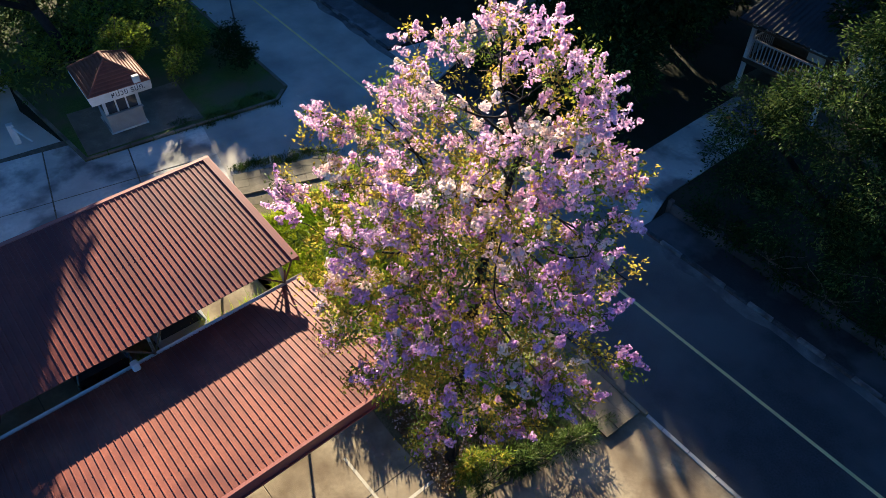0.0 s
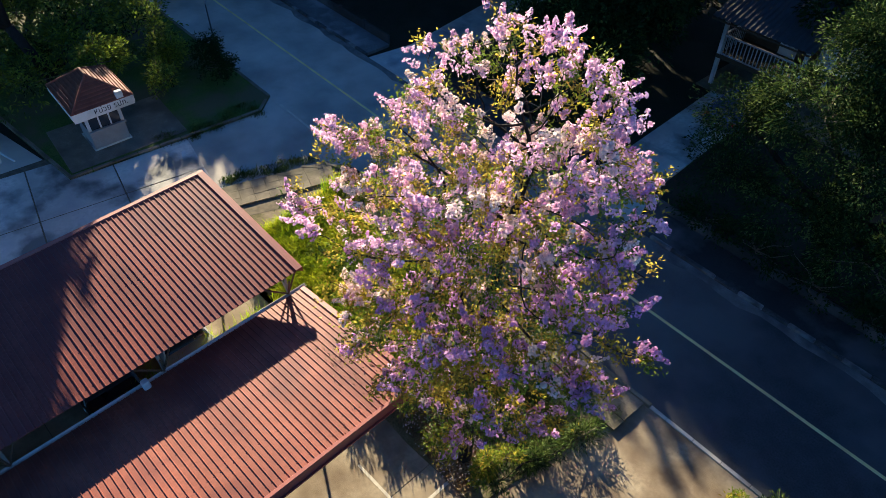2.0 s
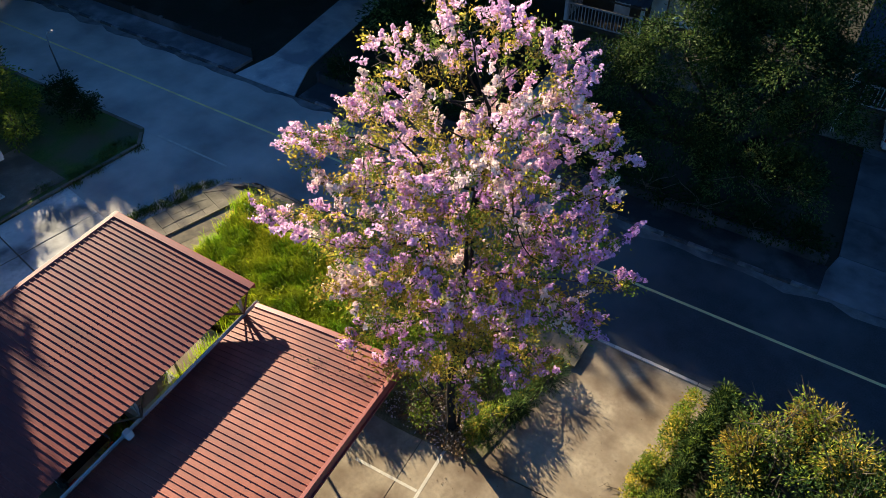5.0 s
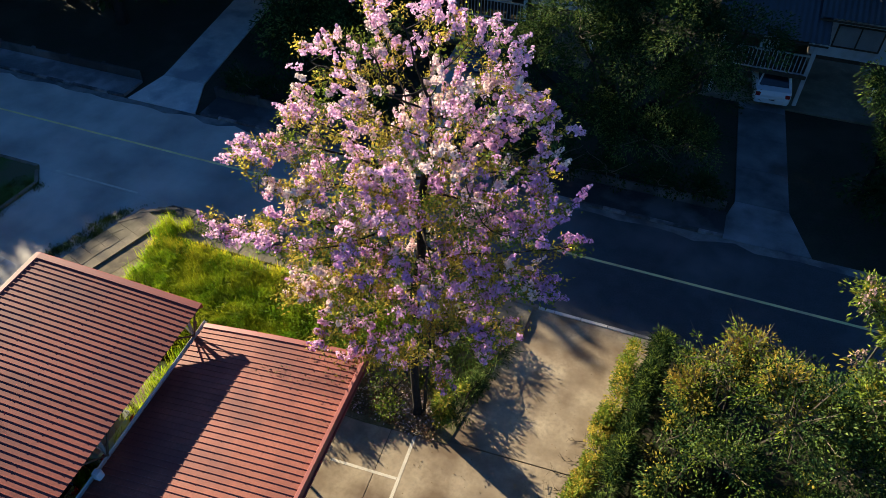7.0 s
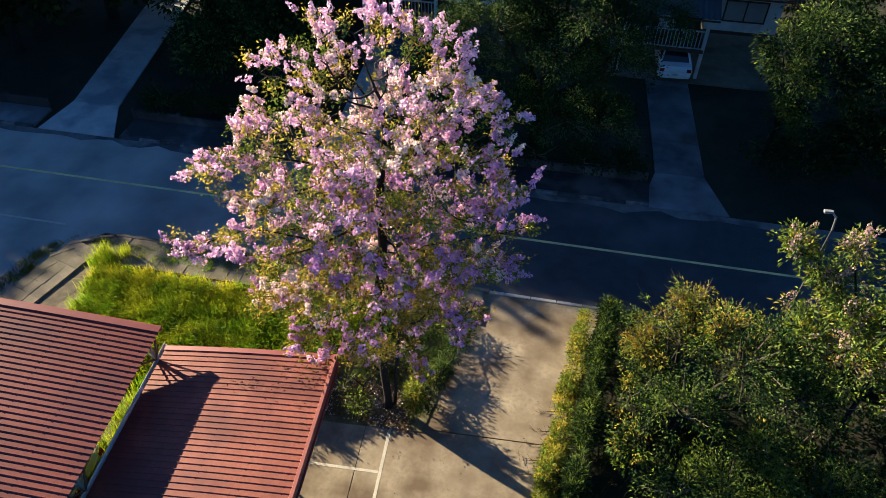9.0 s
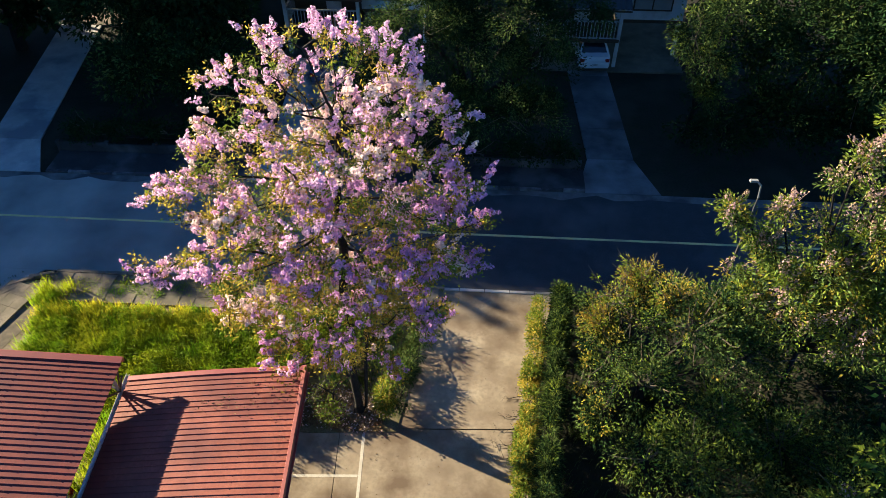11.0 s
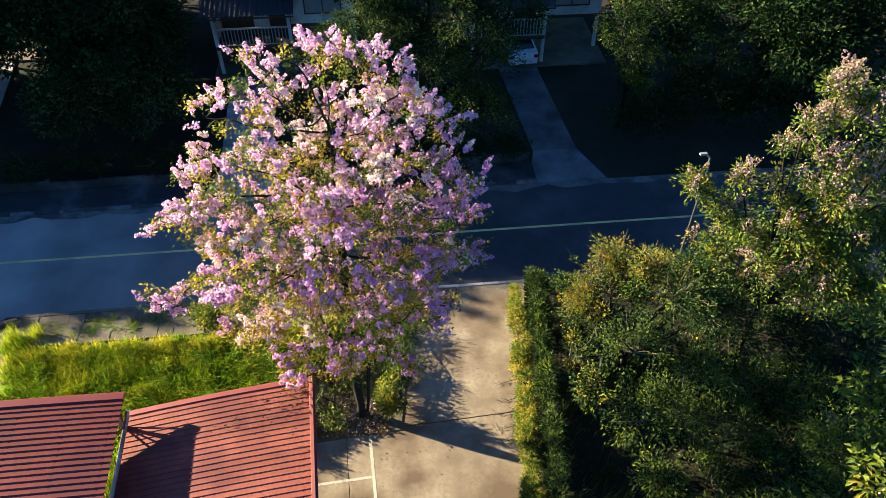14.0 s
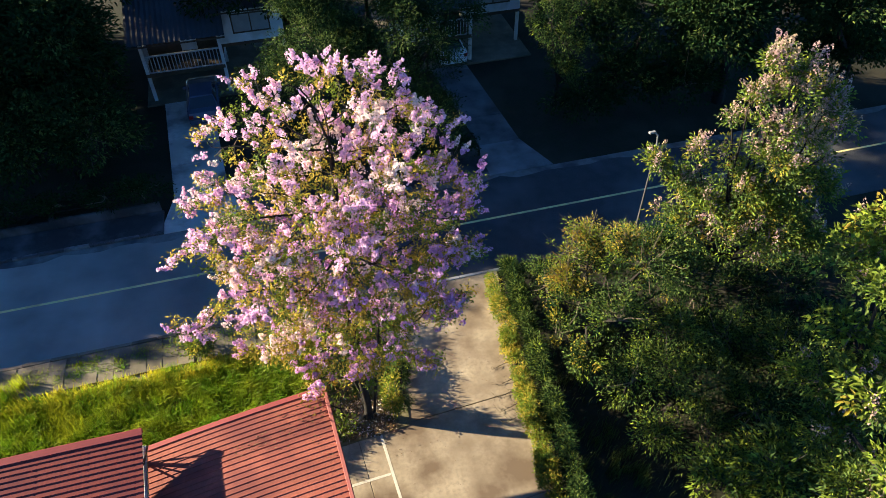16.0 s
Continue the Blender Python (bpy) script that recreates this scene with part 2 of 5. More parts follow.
class Geo:
    """Vertices and faces gathered for one mesh."""

    def __init__(self):
        self.v, self.f = [], []

    def add(self, verts, faces):
        k = len(self.v)
        self.v += [tuple(p) for p in verts]
        self.f += [tuple(k + i for i in f) for f in faces]
        return self

    def box(self, lo, hi, m=None, cut=0.0):
        """A box from corner to corner, its upright edges and top bevelled by cut."""
        (a, b, c), (d, e, f) = lo, hi
        if cut:
            k = cut
            ring = lambda z, s: [(a + s, b + k, z), (a + k, b + s, z), (d - k, b + s, z), (d - s, b + k, z), (d - s, e - k, z), (d - k, e - s, z), (a + k, e - s, z), (a + s, e - k, z)]
            vs = ring(c, 0) + ring(f - k, 0) + ring(f, k * 0.7)
            fs = [tuple(range(7, -1, -1)), tuple(range(16, 24))] + [(r * 8 + i, r * 8 + (i + 1) % 8, r * 8 + 8 + (i + 1) % 8, r * 8 + 8 + i) for r in (0, 1) for i in range(8)]
        else:
            vs = [(a, b, c), (d, b, c), (d, e, c), (a, e, c), (a, b, f), (d, b, f), (d, e, f), (a, e, f)]
            fs = [(3, 2, 1, 0), (4, 5, 6, 7), (0, 1, 5, 4), (1, 2, 6, 5), (2, 3, 7, 6), (3, 0, 4, 7)]
        return self.add([m @ Vector(p) for p in vs] if m else vs, fs)

    def tube(self, pts, radii, n=6):
        pts = [Vector(p) for p in pts]
        vs, fs = [], []
        side = Vector((1, 0.13, 0))
        for i, p in enumerate(pts):
            way = (pts[min(i + 1, len(pts) - 1)] - pts[max(i - 1, 0)])
            way = way.normalized() if way.length > 1e-6 else Vector((0, 0, 1))
            side = side - way * side.dot(way)
            side = side.normalized() if side.length > 1e-3 else way.orthogonal().normalized()
            up = way.cross(side)
            vs += [p + (side * math.cos(a) + up * math.sin(a)) * radii[i] for a in [2 * math.pi * k / n for k in range(n)]]
        for i in range(len(pts) - 1):
            fs += [(i * n + k, i * n + (k + 1) % n, i * n + n + (k + 1) % n, i * n + n + k) for k in range(n)]
        fs += [tuple(range(n - 1, -1, -1)), tuple(range((len(pts) - 1) * n, len(pts) * n))]
        return self.add(vs, fs)

    def prism(self, outline, z0, z1, m=None):
        n = len(outline)
        vs = [(x, y, z0) for x, y in outline] + [(x, y, z1) for x, y in outline]
        fs = [tuple(range(n - 1, -1, -1)), tuple(range(n, 2 * n))] + [(i, (i + 1) % n, n + (i + 1) % n, n + i) for i in range(n)]
        return self.add([m @ Vector(p) for p in vs] if m else vs, fs)

    def mesh(self, name, material, smooth=False):
        me = bpy.data.meshes.new(name)
        me.from_pydata(self.v, [], self.f)
        me.materials.append(material)
        if smooth:
            me.shade_smooth()
        return me


def put(name, geo, material, parent=None, label="", smooth=False, m=None):
    """A mesh object from a Geo or a mesh, under a thing or a part."""
    me = geo.mesh(name, material, smooth) if isinstance(geo, Geo) else geo
    ob = new(name, me)
    if parent:
        ob.parent = parent
    if m is not None:
        ob.matrix_basis = m
    if label:
        tagged(ob, label)
    return ob


def thing(name, at, label, category, group="", kind=""):
    """An Empty that stands for a thing, at a pose or a place."""
    ob = new(name)
    ob.matrix_basis = at if isinstance(at, Matrix) else Matrix.Translation(at)
    return tagged(ob, label, category, group, kind)


def raw_mesh(name, verts, tris, material):
    """A mesh from arrays of vertices and triangles."""
    verts, tris = np.ascontiguousarray(verts, dtype=np.float32), np.ascontiguousarray(tris, dtype=np.int32)
    me = bpy.data.meshes.new(name)
    me.vertices.add(len(verts))
    me.vertices.foreach_set("co", verts.ravel())
    me.loops.add(tris.size)
    me.loops.foreach_set("vertex_index", tris.ravel())
    me.polygons.add(len(tris))
    me.polygons.foreach_set("loop_start", np.arange(0, tris.size, 3, dtype=np.int32))
    me.materials.append(material)
    me.update(calc_edges=True)
    return me


def unit(a):
    return a / np.maximum(np.linalg.norm(a, axis=-1, keepdims=True), 1e-9)


def leaf_mesh(name, at, way, length, width, material, rng, fold=0.25, spin=1.0, fine=False):
    """Leaves: each folded along its midrib, at its foot, along its way; fine ones also bend."""
    n = len(at)
    way = unit(way)
    flat = unit(np.cross(way, unit(rng.normal(size=(n, 3)) * spin + np.array([0, 0, 1.0]))))
    up = np.cross(flat, way)
    ln, wd = length[:, None], width[:, None]
    sag = up * ln * -0.12
    foot, tip = at, at + way * ln + sag * 1.6
    m1 = at + way * ln * 0.35 + up * 0.0
    l1 = m1 - flat * wd * 0.5 + up * wd * fold
    r1 = m1 + flat * wd * 0.5 + up * wd * fold
    if not fine:
        tip = at + way * ln + sag
        v = np.stack([foot, l1 + way * ln * 0.1, tip, r1 + way * ln * 0.1], 1).reshape(-1, 3)
        t = (np.array([[0, 2, 1], [0, 3, 2]])[None] + (np.arange(n) * 4)[:, None, None]).reshape(-1, 3)
        return raw_mesh(name, v, t, material)
    m2 = at + way * ln * 0.7 + sag * 0.5
    v = np.stack([foot, l1, m2, r1, tip], 1).reshape(-1, 3)
    k = (np.arange(n) * 5)[:, None, None]
    t = (np.array([[0, 2, 1], [0, 3, 2], [1, 2, 4], [2, 3, 4]])[None] + k).reshape(-1, 3)
    return raw_mesh(name, v, t, material)


def ball(rng, n):
    """Points spread in the unit ball."""
    return unit(rng.normal(size=(n, 3))) * rng.random((n, 1)) ** (1 / 3)


def clumps(rng, blobs, count, spread, per, skin=(0.5, 0.66)):
    """Leaf feet and outward ways in clumps that sit near the skin of the blobs. Returns clump centres, feet, ways."""
    weights = np.array([b[3] * b[4] + b[4] * b[5] + b[3] * b[5] for b in blobs])
    many = count * 3
    pick = rng.choice(len(blobs), many, p=weights / weights.sum())
    B = np.array(blobs)[pick]
    u = unit(rng.normal(size=(many, 3)))
    u[:, 2] = np.where(u[:, 2] < -0.35, -u[:, 2] * 0.6, u[:, 2])
    c = B[:, :3] + u * B[:, 3:] * (skin[0] + skin[1] * rng.random((many, 1)))
    # boughs and the pockets between them
    k = 1.1 / max(0.35, spread)
    x, y, z = (c * k).T
    field = np.sin(x + 0.7 * y) + np.sin(1.1 * y - 0.8 * z + 1.3) + np.sin(1.3 * z + 0.9 * x + 2.1)
    keep = np.argsort(-(field + rng.normal(size=many) * 1.7))[:count]
    c, u = c[keep], u[keep]
    c[:, 2] = np.maximum(c[:, 2], 0.25)
    s = spread * (0.6 + 0.8 * rng.random((count, 1)))
    off = ball(rng, count * per).reshape(count, per, 3) * s[:, None, :] * np.array([1, 1, 0.7])
    feet = (c[:, None, :] + off).reshape(-1, 3)
    way = (unit(u)[:, None, :] * 0.6 + unit(off) * 0.8 + rng.normal(size=off.shape) * 0.35).reshape(-1, 3)
    way[:, 2] -= 0.15
    feet[:, 2] = np.maximum(feet[:, 2], 0.05)
    return c, feet, way


def floret_mesh(name, at, face, size, material, rng):
    """Crumpled six-petalled florets."""
    n = len(at)
    face = unit(face)
    a = unit(np.cross(face, rng.normal(size=(n, 3))))
    b = np.cross(face, a)
    ring = []
    for k in range(6):
        ang = math.pi * k / 3
        r = size[:, None] * (0.75 + 0.5 * rng.random((n, 1)))
        ring.append(at + (a * math.cos(ang) + b * math.sin(ang)) * r + face * (size[:, None] * rng.uniform(-0.1, 0.7, (n, 1))))
    v = np.stack([at] + ring, 1).reshape(-1, 3)
    k = (np.arange(n) * 7)[:, None, None]
    t = (np.array([[0, i + 1, (i + 1) % 6 + 1] for i in range(6)])[None] + k).reshape(-1, 3)
    return raw_mesh(name, v, t, material)


def panicles(rng, at, way, length, radius, per):
    """Florets on upright clusters: cone-shaped heads along their ways. Returns floret places, faces, and the head of each."""
    n = len(at)
    way = unit(way)
    h = rng.random((n, per)) ** 1.2
    a = unit(np.cross(way, rng.normal(size=(n, 3))))
    b = np.cross(way, a)
    ang = rng.random((n, per)) * 2 * math.pi
    r = radius[:, None] * (1.05 - 0.75 * h) * (0.5 + 0.6 * rng.random((n, per)))
    out = a[:, None, :] * np.cos(ang)[..., None] + b[:, None, :] * np.sin(ang)[..., None]
    p = at[:, None, :] + way[:, None, :] * (h * length[:, None])[..., None] + out * r[..., None]
    face = out + way[:, None, :] * 0.5 + rng.normal(size=p.shape) * 0.3
    return p.reshape(-1, 3), face.reshape(-1, 3), np.repeat(np.arange(n), per)


# the road's own axes: along it, across it (0 on its yellow line, minus towards the car park)
ROAD = Matrix.Translation((0, 15.69, 0)) @ Matrix.Rotation(radians(2.65), 4, "Z")
# the car park's own axes: 0, 0 at the corner between its two roofs, east and north
PARK = Matrix.Translation((-15.7, 5.06, 0)) @ Matrix.Rotation(radians(5.9), 4, "Z")

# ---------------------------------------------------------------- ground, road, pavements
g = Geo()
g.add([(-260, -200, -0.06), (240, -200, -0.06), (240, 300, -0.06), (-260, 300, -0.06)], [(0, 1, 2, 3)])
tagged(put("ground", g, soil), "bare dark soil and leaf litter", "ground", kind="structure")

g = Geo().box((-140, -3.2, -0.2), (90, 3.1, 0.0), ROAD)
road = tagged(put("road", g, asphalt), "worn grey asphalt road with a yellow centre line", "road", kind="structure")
g = Geo().box((-140, -0.06, 0.0), (90, 0.06, 0.006), ROAD)
put("centre_line", g, yellow_paint, road, "worn yellow centre line")
g = Geo()
rs = random.Random(8)
pts = [(-60 + 0.8 * i, 2.72 + 0.14 * math.sin(i * 1.7) + rs.uniform(-0.1, 0.1)) for i in range(112)]
for (u0, v0), (u1, v1) in zip(pts, pts[1:]):
    g.add([ROAD @ Vector(p) for p in ((u0, v0, 0.005), (u1, v1, 0.005), (u1, 3.1, 0.005), (u0, 3.1, 0.005))], [(0, 1, 2, 3)])
put("dust_edge", g, dust_mat, road, "pale dust along the gutter")
g = Geo().box((-29.8, -3.12, 0.0), (-25.2, -3.02, 0.004), ROAD)
put("edge_line", g, white_line, road, "faint white edge line")

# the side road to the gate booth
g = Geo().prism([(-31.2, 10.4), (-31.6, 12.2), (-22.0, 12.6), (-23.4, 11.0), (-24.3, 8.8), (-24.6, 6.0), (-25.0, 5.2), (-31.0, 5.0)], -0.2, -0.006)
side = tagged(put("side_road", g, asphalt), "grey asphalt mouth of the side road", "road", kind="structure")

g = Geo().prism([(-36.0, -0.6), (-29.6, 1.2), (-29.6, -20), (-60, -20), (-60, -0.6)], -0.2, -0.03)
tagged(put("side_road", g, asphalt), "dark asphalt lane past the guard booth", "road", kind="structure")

# concrete apron of the side road, in bays
apron = thing("apron", (0, 0, 0), "pale stained concrete drive in cast bays", "driveway", kind="structure")
bay = Geo().box((0.02, 0.02, -0.15), (3.96, 3.46, 0.0), None, 0.015).mesh("bay", pale_concrete)
for i in range(3):
    for j in range(7):
        put("bay", bay, None, apron, m=Matrix.Translation((-28.9, 6.3, 0)) @ Matrix.Rotation(radians(-6), 4, "Z") @ pose(-2.2 + 4.0 * i, -3.5 - 3.5 * j, 0.0))
put("bedding", Geo().prism([(-32, 6.3), (-20, 5.2), (-20, -20), (-33, -20)], -0.12, -0.02), joint_dark, apron)

# concrete lot and the drive out to the road
lot = thing("lot", (0, 0, 0), "sunlit concrete parking lot with joints and painted bays", "car park", kind="structure")
put("bedding", Geo().prism([(-21.5, 4.4), (-3.0, 6.0), (-2.2, 12.3), (-7.0, 12.2), (-7.6, 5.7), (-21.5, 3.9)], -0.12, -0.012), joint_dark, lot)
put("bedding", Geo().box((-6, -24, -0.12), (13.6, 0.2, -0.012), PARK), joint_dark, lot)
drive = Geo().add([(-7.42, 5.63, -0.12), (-3.0, 6.08, -0.12), (-2.15, 12.25, -0.12), (-6.7, 12.15, -0.12),
                   (-7.42, 5.63, 0.0), (-3.0, 6.08, 0.0), (-2.15, 12.25, 0.0), (-6.7, 12.15, 0.0)],
                  [(3, 2, 1, 0), (4, 5, 6, 7), (0, 1, 5, 4), (1, 2, 6, 5), (2, 3, 7, 6), (3, 0, 4, 7)])
put("slab", drive, concrete, lot)
for x0, x1 in ((-5.7, 0.4), (0.42, 6.45), (6.47, 12.6)):
    for j in range(6):
        y1 = -0.32 - 4.0 * j
        put("slab", Geo().box((x0, y1 - 3.98, -0.12), (x1, y1, 0.0), PARK, 0.012), concrete, lot)
for lo, hi in (((7.22, -6.0), (7.32, -0.35)), ((5.0, -2.06), (7.2, -1.97))):
    put("bay_line", Geo().box((*lo, 0.0), (*hi, 0.004), PARK), white_line, lot, "worn white bay line")

# planted bed and verge
bed = Geo().prism([(-23.2, 10.0), (-24.3, 7.4), (-24.6, 4.2), (-16.0, 4.9), (-10.2, 5.15), (-7.35, 5.5), (-6.75, 11.4), (-15, 10.3)], -0.1, 0.03)
tagged(put("planting_bed", bed, turf), "rough grassy soil bed under the flowering tree", "flower bed", kind="structure")
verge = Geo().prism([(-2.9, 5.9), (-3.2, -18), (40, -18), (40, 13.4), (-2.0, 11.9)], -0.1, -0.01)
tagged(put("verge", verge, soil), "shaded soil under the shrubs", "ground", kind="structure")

# near footpath: slabs and kerb stones
path = thing("footpath", (0, 0, 0), "dirty concrete slab footpath with grassy joints", "pavement", kind="structure")
put("bedding", Geo().box((-23.0, -4.9, -0.1), (-7.0, -3.38, 0.075), ROAD), joint_dark, path)
slab = Geo().box((0.003, 0.003, 0), (0.597, 0.497, 0.06), None, 0.004).mesh("slab", old_concrete)
rs = random.Random(3)
for i in range(27):
    for j in range(3):
        if rs.random() < 0.93:
            put("slab", slab, None, path, m=ROAD @ pose(-23.0 + 0.6 * i, -4.9 + 0.5 * j, 0.055 + rs.uniform(-0.008, 0.01), rs.uniform(-1.2, 1.2), rs.uniform(-1.2, 1.2), rs.uniform(-0.6, 0.6)))
for i in range(8):
    for j in range(3):
        put("slab", slab, None, path, m=Matrix.Translation((-22.9, 10.6, 0)) @ Matrix.Rotation(radians(-104), 4, "Z") @ pose(0.2 + 0.6 * i, -0.1 - 0.5 * j, 0.04, rs.uniform(-1, 1), rs.uniform(-1, 1), 0))
put("bedding", Geo().prism([(-22.3, 10.9), (-23.4, 10.7), (-24.9, 6.0), (-23.0, 5.6), (-21.6, 10.3)], -0.1, 0.035), joint_dark, path)
stone = Geo().box((0.01, 0, -0.1), (0.99, 0.16, 0.13), None, 0.02).mesh("kerb_stone", old_concrete)
for i in range(16):
    put("kerb_stone", stone, None, path, m=ROAD @ pose(-22.6 + i, -3.38, rs.uniform(-0.012, 0.005), 0, rs.uniform(-0.6, 0.6), rs.uniform(-0.7, 0.7)))
for i in range(5):
    put("kerb_stone", stone, None, path, m=Matrix.Translation((-22.6, 11.3, 0)) @ Matrix.Rotation(radians(-160 + 14 * i), 4, "Z") @ pose(-0.1 + 0.82 * i, -0.1 * i, -0.02))
lip = Geo().box((0.01, 0, -0.1), (0.99, 0.14, 0.03), None, 0.015).mesh("kerb_stone", pale_concrete)
for i in range(5):
    put("kerb_stone", lip, None, path, m=ROAD @ pose(-7.0 + i, -3.34, 0))

# far footpath with painted kerb, low wall behind it
farp = thing("far_footpath", (0, 0, 0), "shaded concrete footpath with a black and white kerb", "pavement", kind="structure")
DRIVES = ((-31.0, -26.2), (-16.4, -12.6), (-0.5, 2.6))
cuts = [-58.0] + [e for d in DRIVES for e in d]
# east of the first drive the trees' shade is put into darker concrete
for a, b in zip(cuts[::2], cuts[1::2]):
    put("paving", Geo().box((a, 3.27, -0.1), (b, 4.75, 0.1), ROAD), grey_slab if b < -20 else shaded_concrete, farp)
    n = int(b - a)
    for i in range(n):
        me = Geo().box((a + i * (b - a) / n + 0.01, 3.1, -0.1), (a + (i + 1) * (b - a) / n - 0.01, 3.26, 0.13 + rs.uniform(-0.02, 0.01)), None, 0.02)
        put("kerb_stone", me, kerb_white if i % 2 else kerb_dark, farp, m=ROAD)
lowwall = thing("low_wall", (0, 0, 0), "low shaded concrete garden wall with panels", "wall", kind="structure")
for a, b in zip(cuts[::2], cuts[1::2]):
    n = max(1, int((b - a) / 2.4))
    w = (b - a) / n
    for i in range(n):
        put("panel", Geo().box((a + i * w + 0.1, 4.78, -0.1), (a + (i + 1) * w - 0.1, 4.9, 0.55 + rs.uniform(-0.05, 0.05)), ROAD, 0.01), shaded_concrete, lowwall)
        put("post", Geo().box((a + i * w - 0.1, 4.74, -0.1), (a + i * w + 0.1, 4.94, 0.66), ROAD, 0.015), shaded_concrete, lowwall)

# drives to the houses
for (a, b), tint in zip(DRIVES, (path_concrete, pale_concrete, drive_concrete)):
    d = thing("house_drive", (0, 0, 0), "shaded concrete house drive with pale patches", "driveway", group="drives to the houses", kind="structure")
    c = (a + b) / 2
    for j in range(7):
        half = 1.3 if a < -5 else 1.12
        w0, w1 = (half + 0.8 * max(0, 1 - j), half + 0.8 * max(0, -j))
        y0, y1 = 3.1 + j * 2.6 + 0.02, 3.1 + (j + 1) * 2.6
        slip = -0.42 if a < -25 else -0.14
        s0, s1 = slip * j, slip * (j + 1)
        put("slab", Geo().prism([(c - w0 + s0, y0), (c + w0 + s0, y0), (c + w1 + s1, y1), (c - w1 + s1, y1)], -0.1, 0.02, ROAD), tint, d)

# ---------------------------------------------------------------- the two carports


def roof_sheet(length, z0, z1, width, ribs, bow):
    """A ribbed steel sheet, from p = 0 at z0 to p = length at z1, ribs along it."""
    prof = []
    step = width / ribs
    for k in range(ribs):
        y = k * step
        prof += [(y, 0), (y + step * 0.76, 0), (y + step * 0.83, 0.027), (y + step * 0.93, 0.027)]
    prof.append((width, 0))
    n, seg = len(prof), 5
    vs, fs = [], []
    for s in range(seg + 1):
        f = s / seg
        z = z0 + (z1 - z0) * f + bow * math.sin(math.pi * f)
        vs += [(length * f, y, z + h) for y, h in prof]
    k = len(vs)
    vs += [(x, y, z - 0.012) for x, y, z in vs]
    for s in range(seg):
        for i in range(n - 1):
            a = s * n + i
            fs += [(a, a + n, a + n + 1, a + 1), (k + a, k + a + 1, k + a + n + 1, k + a + n)]
        fs += [(s * n, k + s * n, k + s * n + n, s * n + n), (s * n + n - 1, s * n + 2 * n - 1, k + s * n + 2 * n - 1, k + s * n + n - 1)]
    for i in range(n - 1):
        fs += [(i, i + 1, k + i + 1, k + i), (seg * n + i, k + seg * n + i, k + seg * n + i + 1, seg * n + i + 1)]
    return Geo().add(vs, fs)


def carport(name, p0, z0, p1, z1, bow, label, lap, paint):
    """A long roof on posts: sheets, verge, trims, purlins, posts. lap: how far the verge flashing covers the sheets."""
    t = thing(name, PARK, label, "carport")
    length, wide, pitch, rows = p1 - p0, 0.76, 0.19, 25
    me = roof_sheet(length, z0, z1, wide, 4, bow).mesh("roof_sheet", paint)
    e0 = p0 + (0.05 if length > 0 else -0.25)
    roof = put("roof", Geo().box((e0, -rows * wide, min(z0, z1) - 0.16), (e0 + 0.08, -0.3, min(z0, z1) - 0.06)), rust_steel, t)
    for j in range(rows):
        put("roof_sheet", me, None, roof, m=pose(p0, -lap + 0.04 - (j + 1) * wide, 0))
    # screw rows over the purlins
    g, q = Geo(), Geo()
    for s in (0.06, 0.27, 0.5, 0.73, 0.94):
        x = p0 + length * s
        z = z0 + (z1 - z0) * s + bow * math.sin(math.pi * s)
        q.box((x - 0.03, -rows * wide - 0.3, z - 0.13), (x + 0.03, -0.06, z - 0.03))
        for k in range(rows * 4):
            y = -lap + 0.04 - k * pitch - pitch * 0.19
            g.box((x - 0.009, y - 0.008, z + 0.024), (x + 0.009, y + 0.008, z + 0.032))
    put("purlin", q, steel_paint, t)
    tagged(put("screw", g, paint, roof), kind="stuff")
    # verge flashing on the north edge
    g = Geo()
    seg = 6
    vs = []
    for s in range(seg + 1):
        f = s / seg
        z = z0 + (z1 - z0) * f + bow * math.sin(math.pi * f)
        x = p0 + length * f
        vs += [(x, -lap, z + 0.042), (x, -0.02, z + 0.055), (x, 0.0, z + 0.045), (x, 0.0, z - 0.14), (x, -0.02, z - 0.14), (x, -lap, z + 0.035)]
    fs = [(s * 6 + i, s * 6 + (i + 1) % 6, s * 6 + 6 + (i + 1) % 6, s * 6 + 6 + i) for s in range(seg) for i in range(6)] + [(5, 4, 3, 2, 1, 0), tuple(range(seg * 6, seg * 6 + 6))]
    put("verge_flashing", g.add(vs, fs), trim_red, t, "red folded verge flashing")
    return t


low = carport("carport_roof", 0.0, 2.5, 5.66, 3.1, 0.07, "long red ribbed steel carport roof sloping towards its neighbour", 0.17, sunward_red)
put("fascia", Geo().box((5.66, -19.6, 2.78), (5.70, 0.0, 3.13)), trim_red, low, "red steel fascia board")
put("fascia_cap", Geo().box((5.62, -19.6, 3.135), (5.73, 0.01, 3.165), None, 0.01), trim_pink, low, "weathered pale cap strip")
put("fascia_foot", Geo().box((5.66, -19.6, 2.74), (5.76, 0.0, 2.78)), trim_red, low)
g = Geo()
for a, b in (((-0.1, 2.44), (-0.02, 2.455)), ((-0.112, 2.44), (-0.1, 2.54)), ((-0.032, 2.44), (-0.02, 2.49))):
    g.box((a[0], -19.4, a[1]), (b[0], 0.1, b[1]))
put("gutter", g, white_paint, low, "narrow white eaves gutter")
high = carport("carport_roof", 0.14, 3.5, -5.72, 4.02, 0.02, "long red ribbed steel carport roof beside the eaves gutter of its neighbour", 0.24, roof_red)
put("ridge_cap", Geo().box((-5.86, -19.6, 3.98), (-5.7, 0.02, 4.06), None, 0.02), trim_pink, high, "sun-bleached ridge cap")
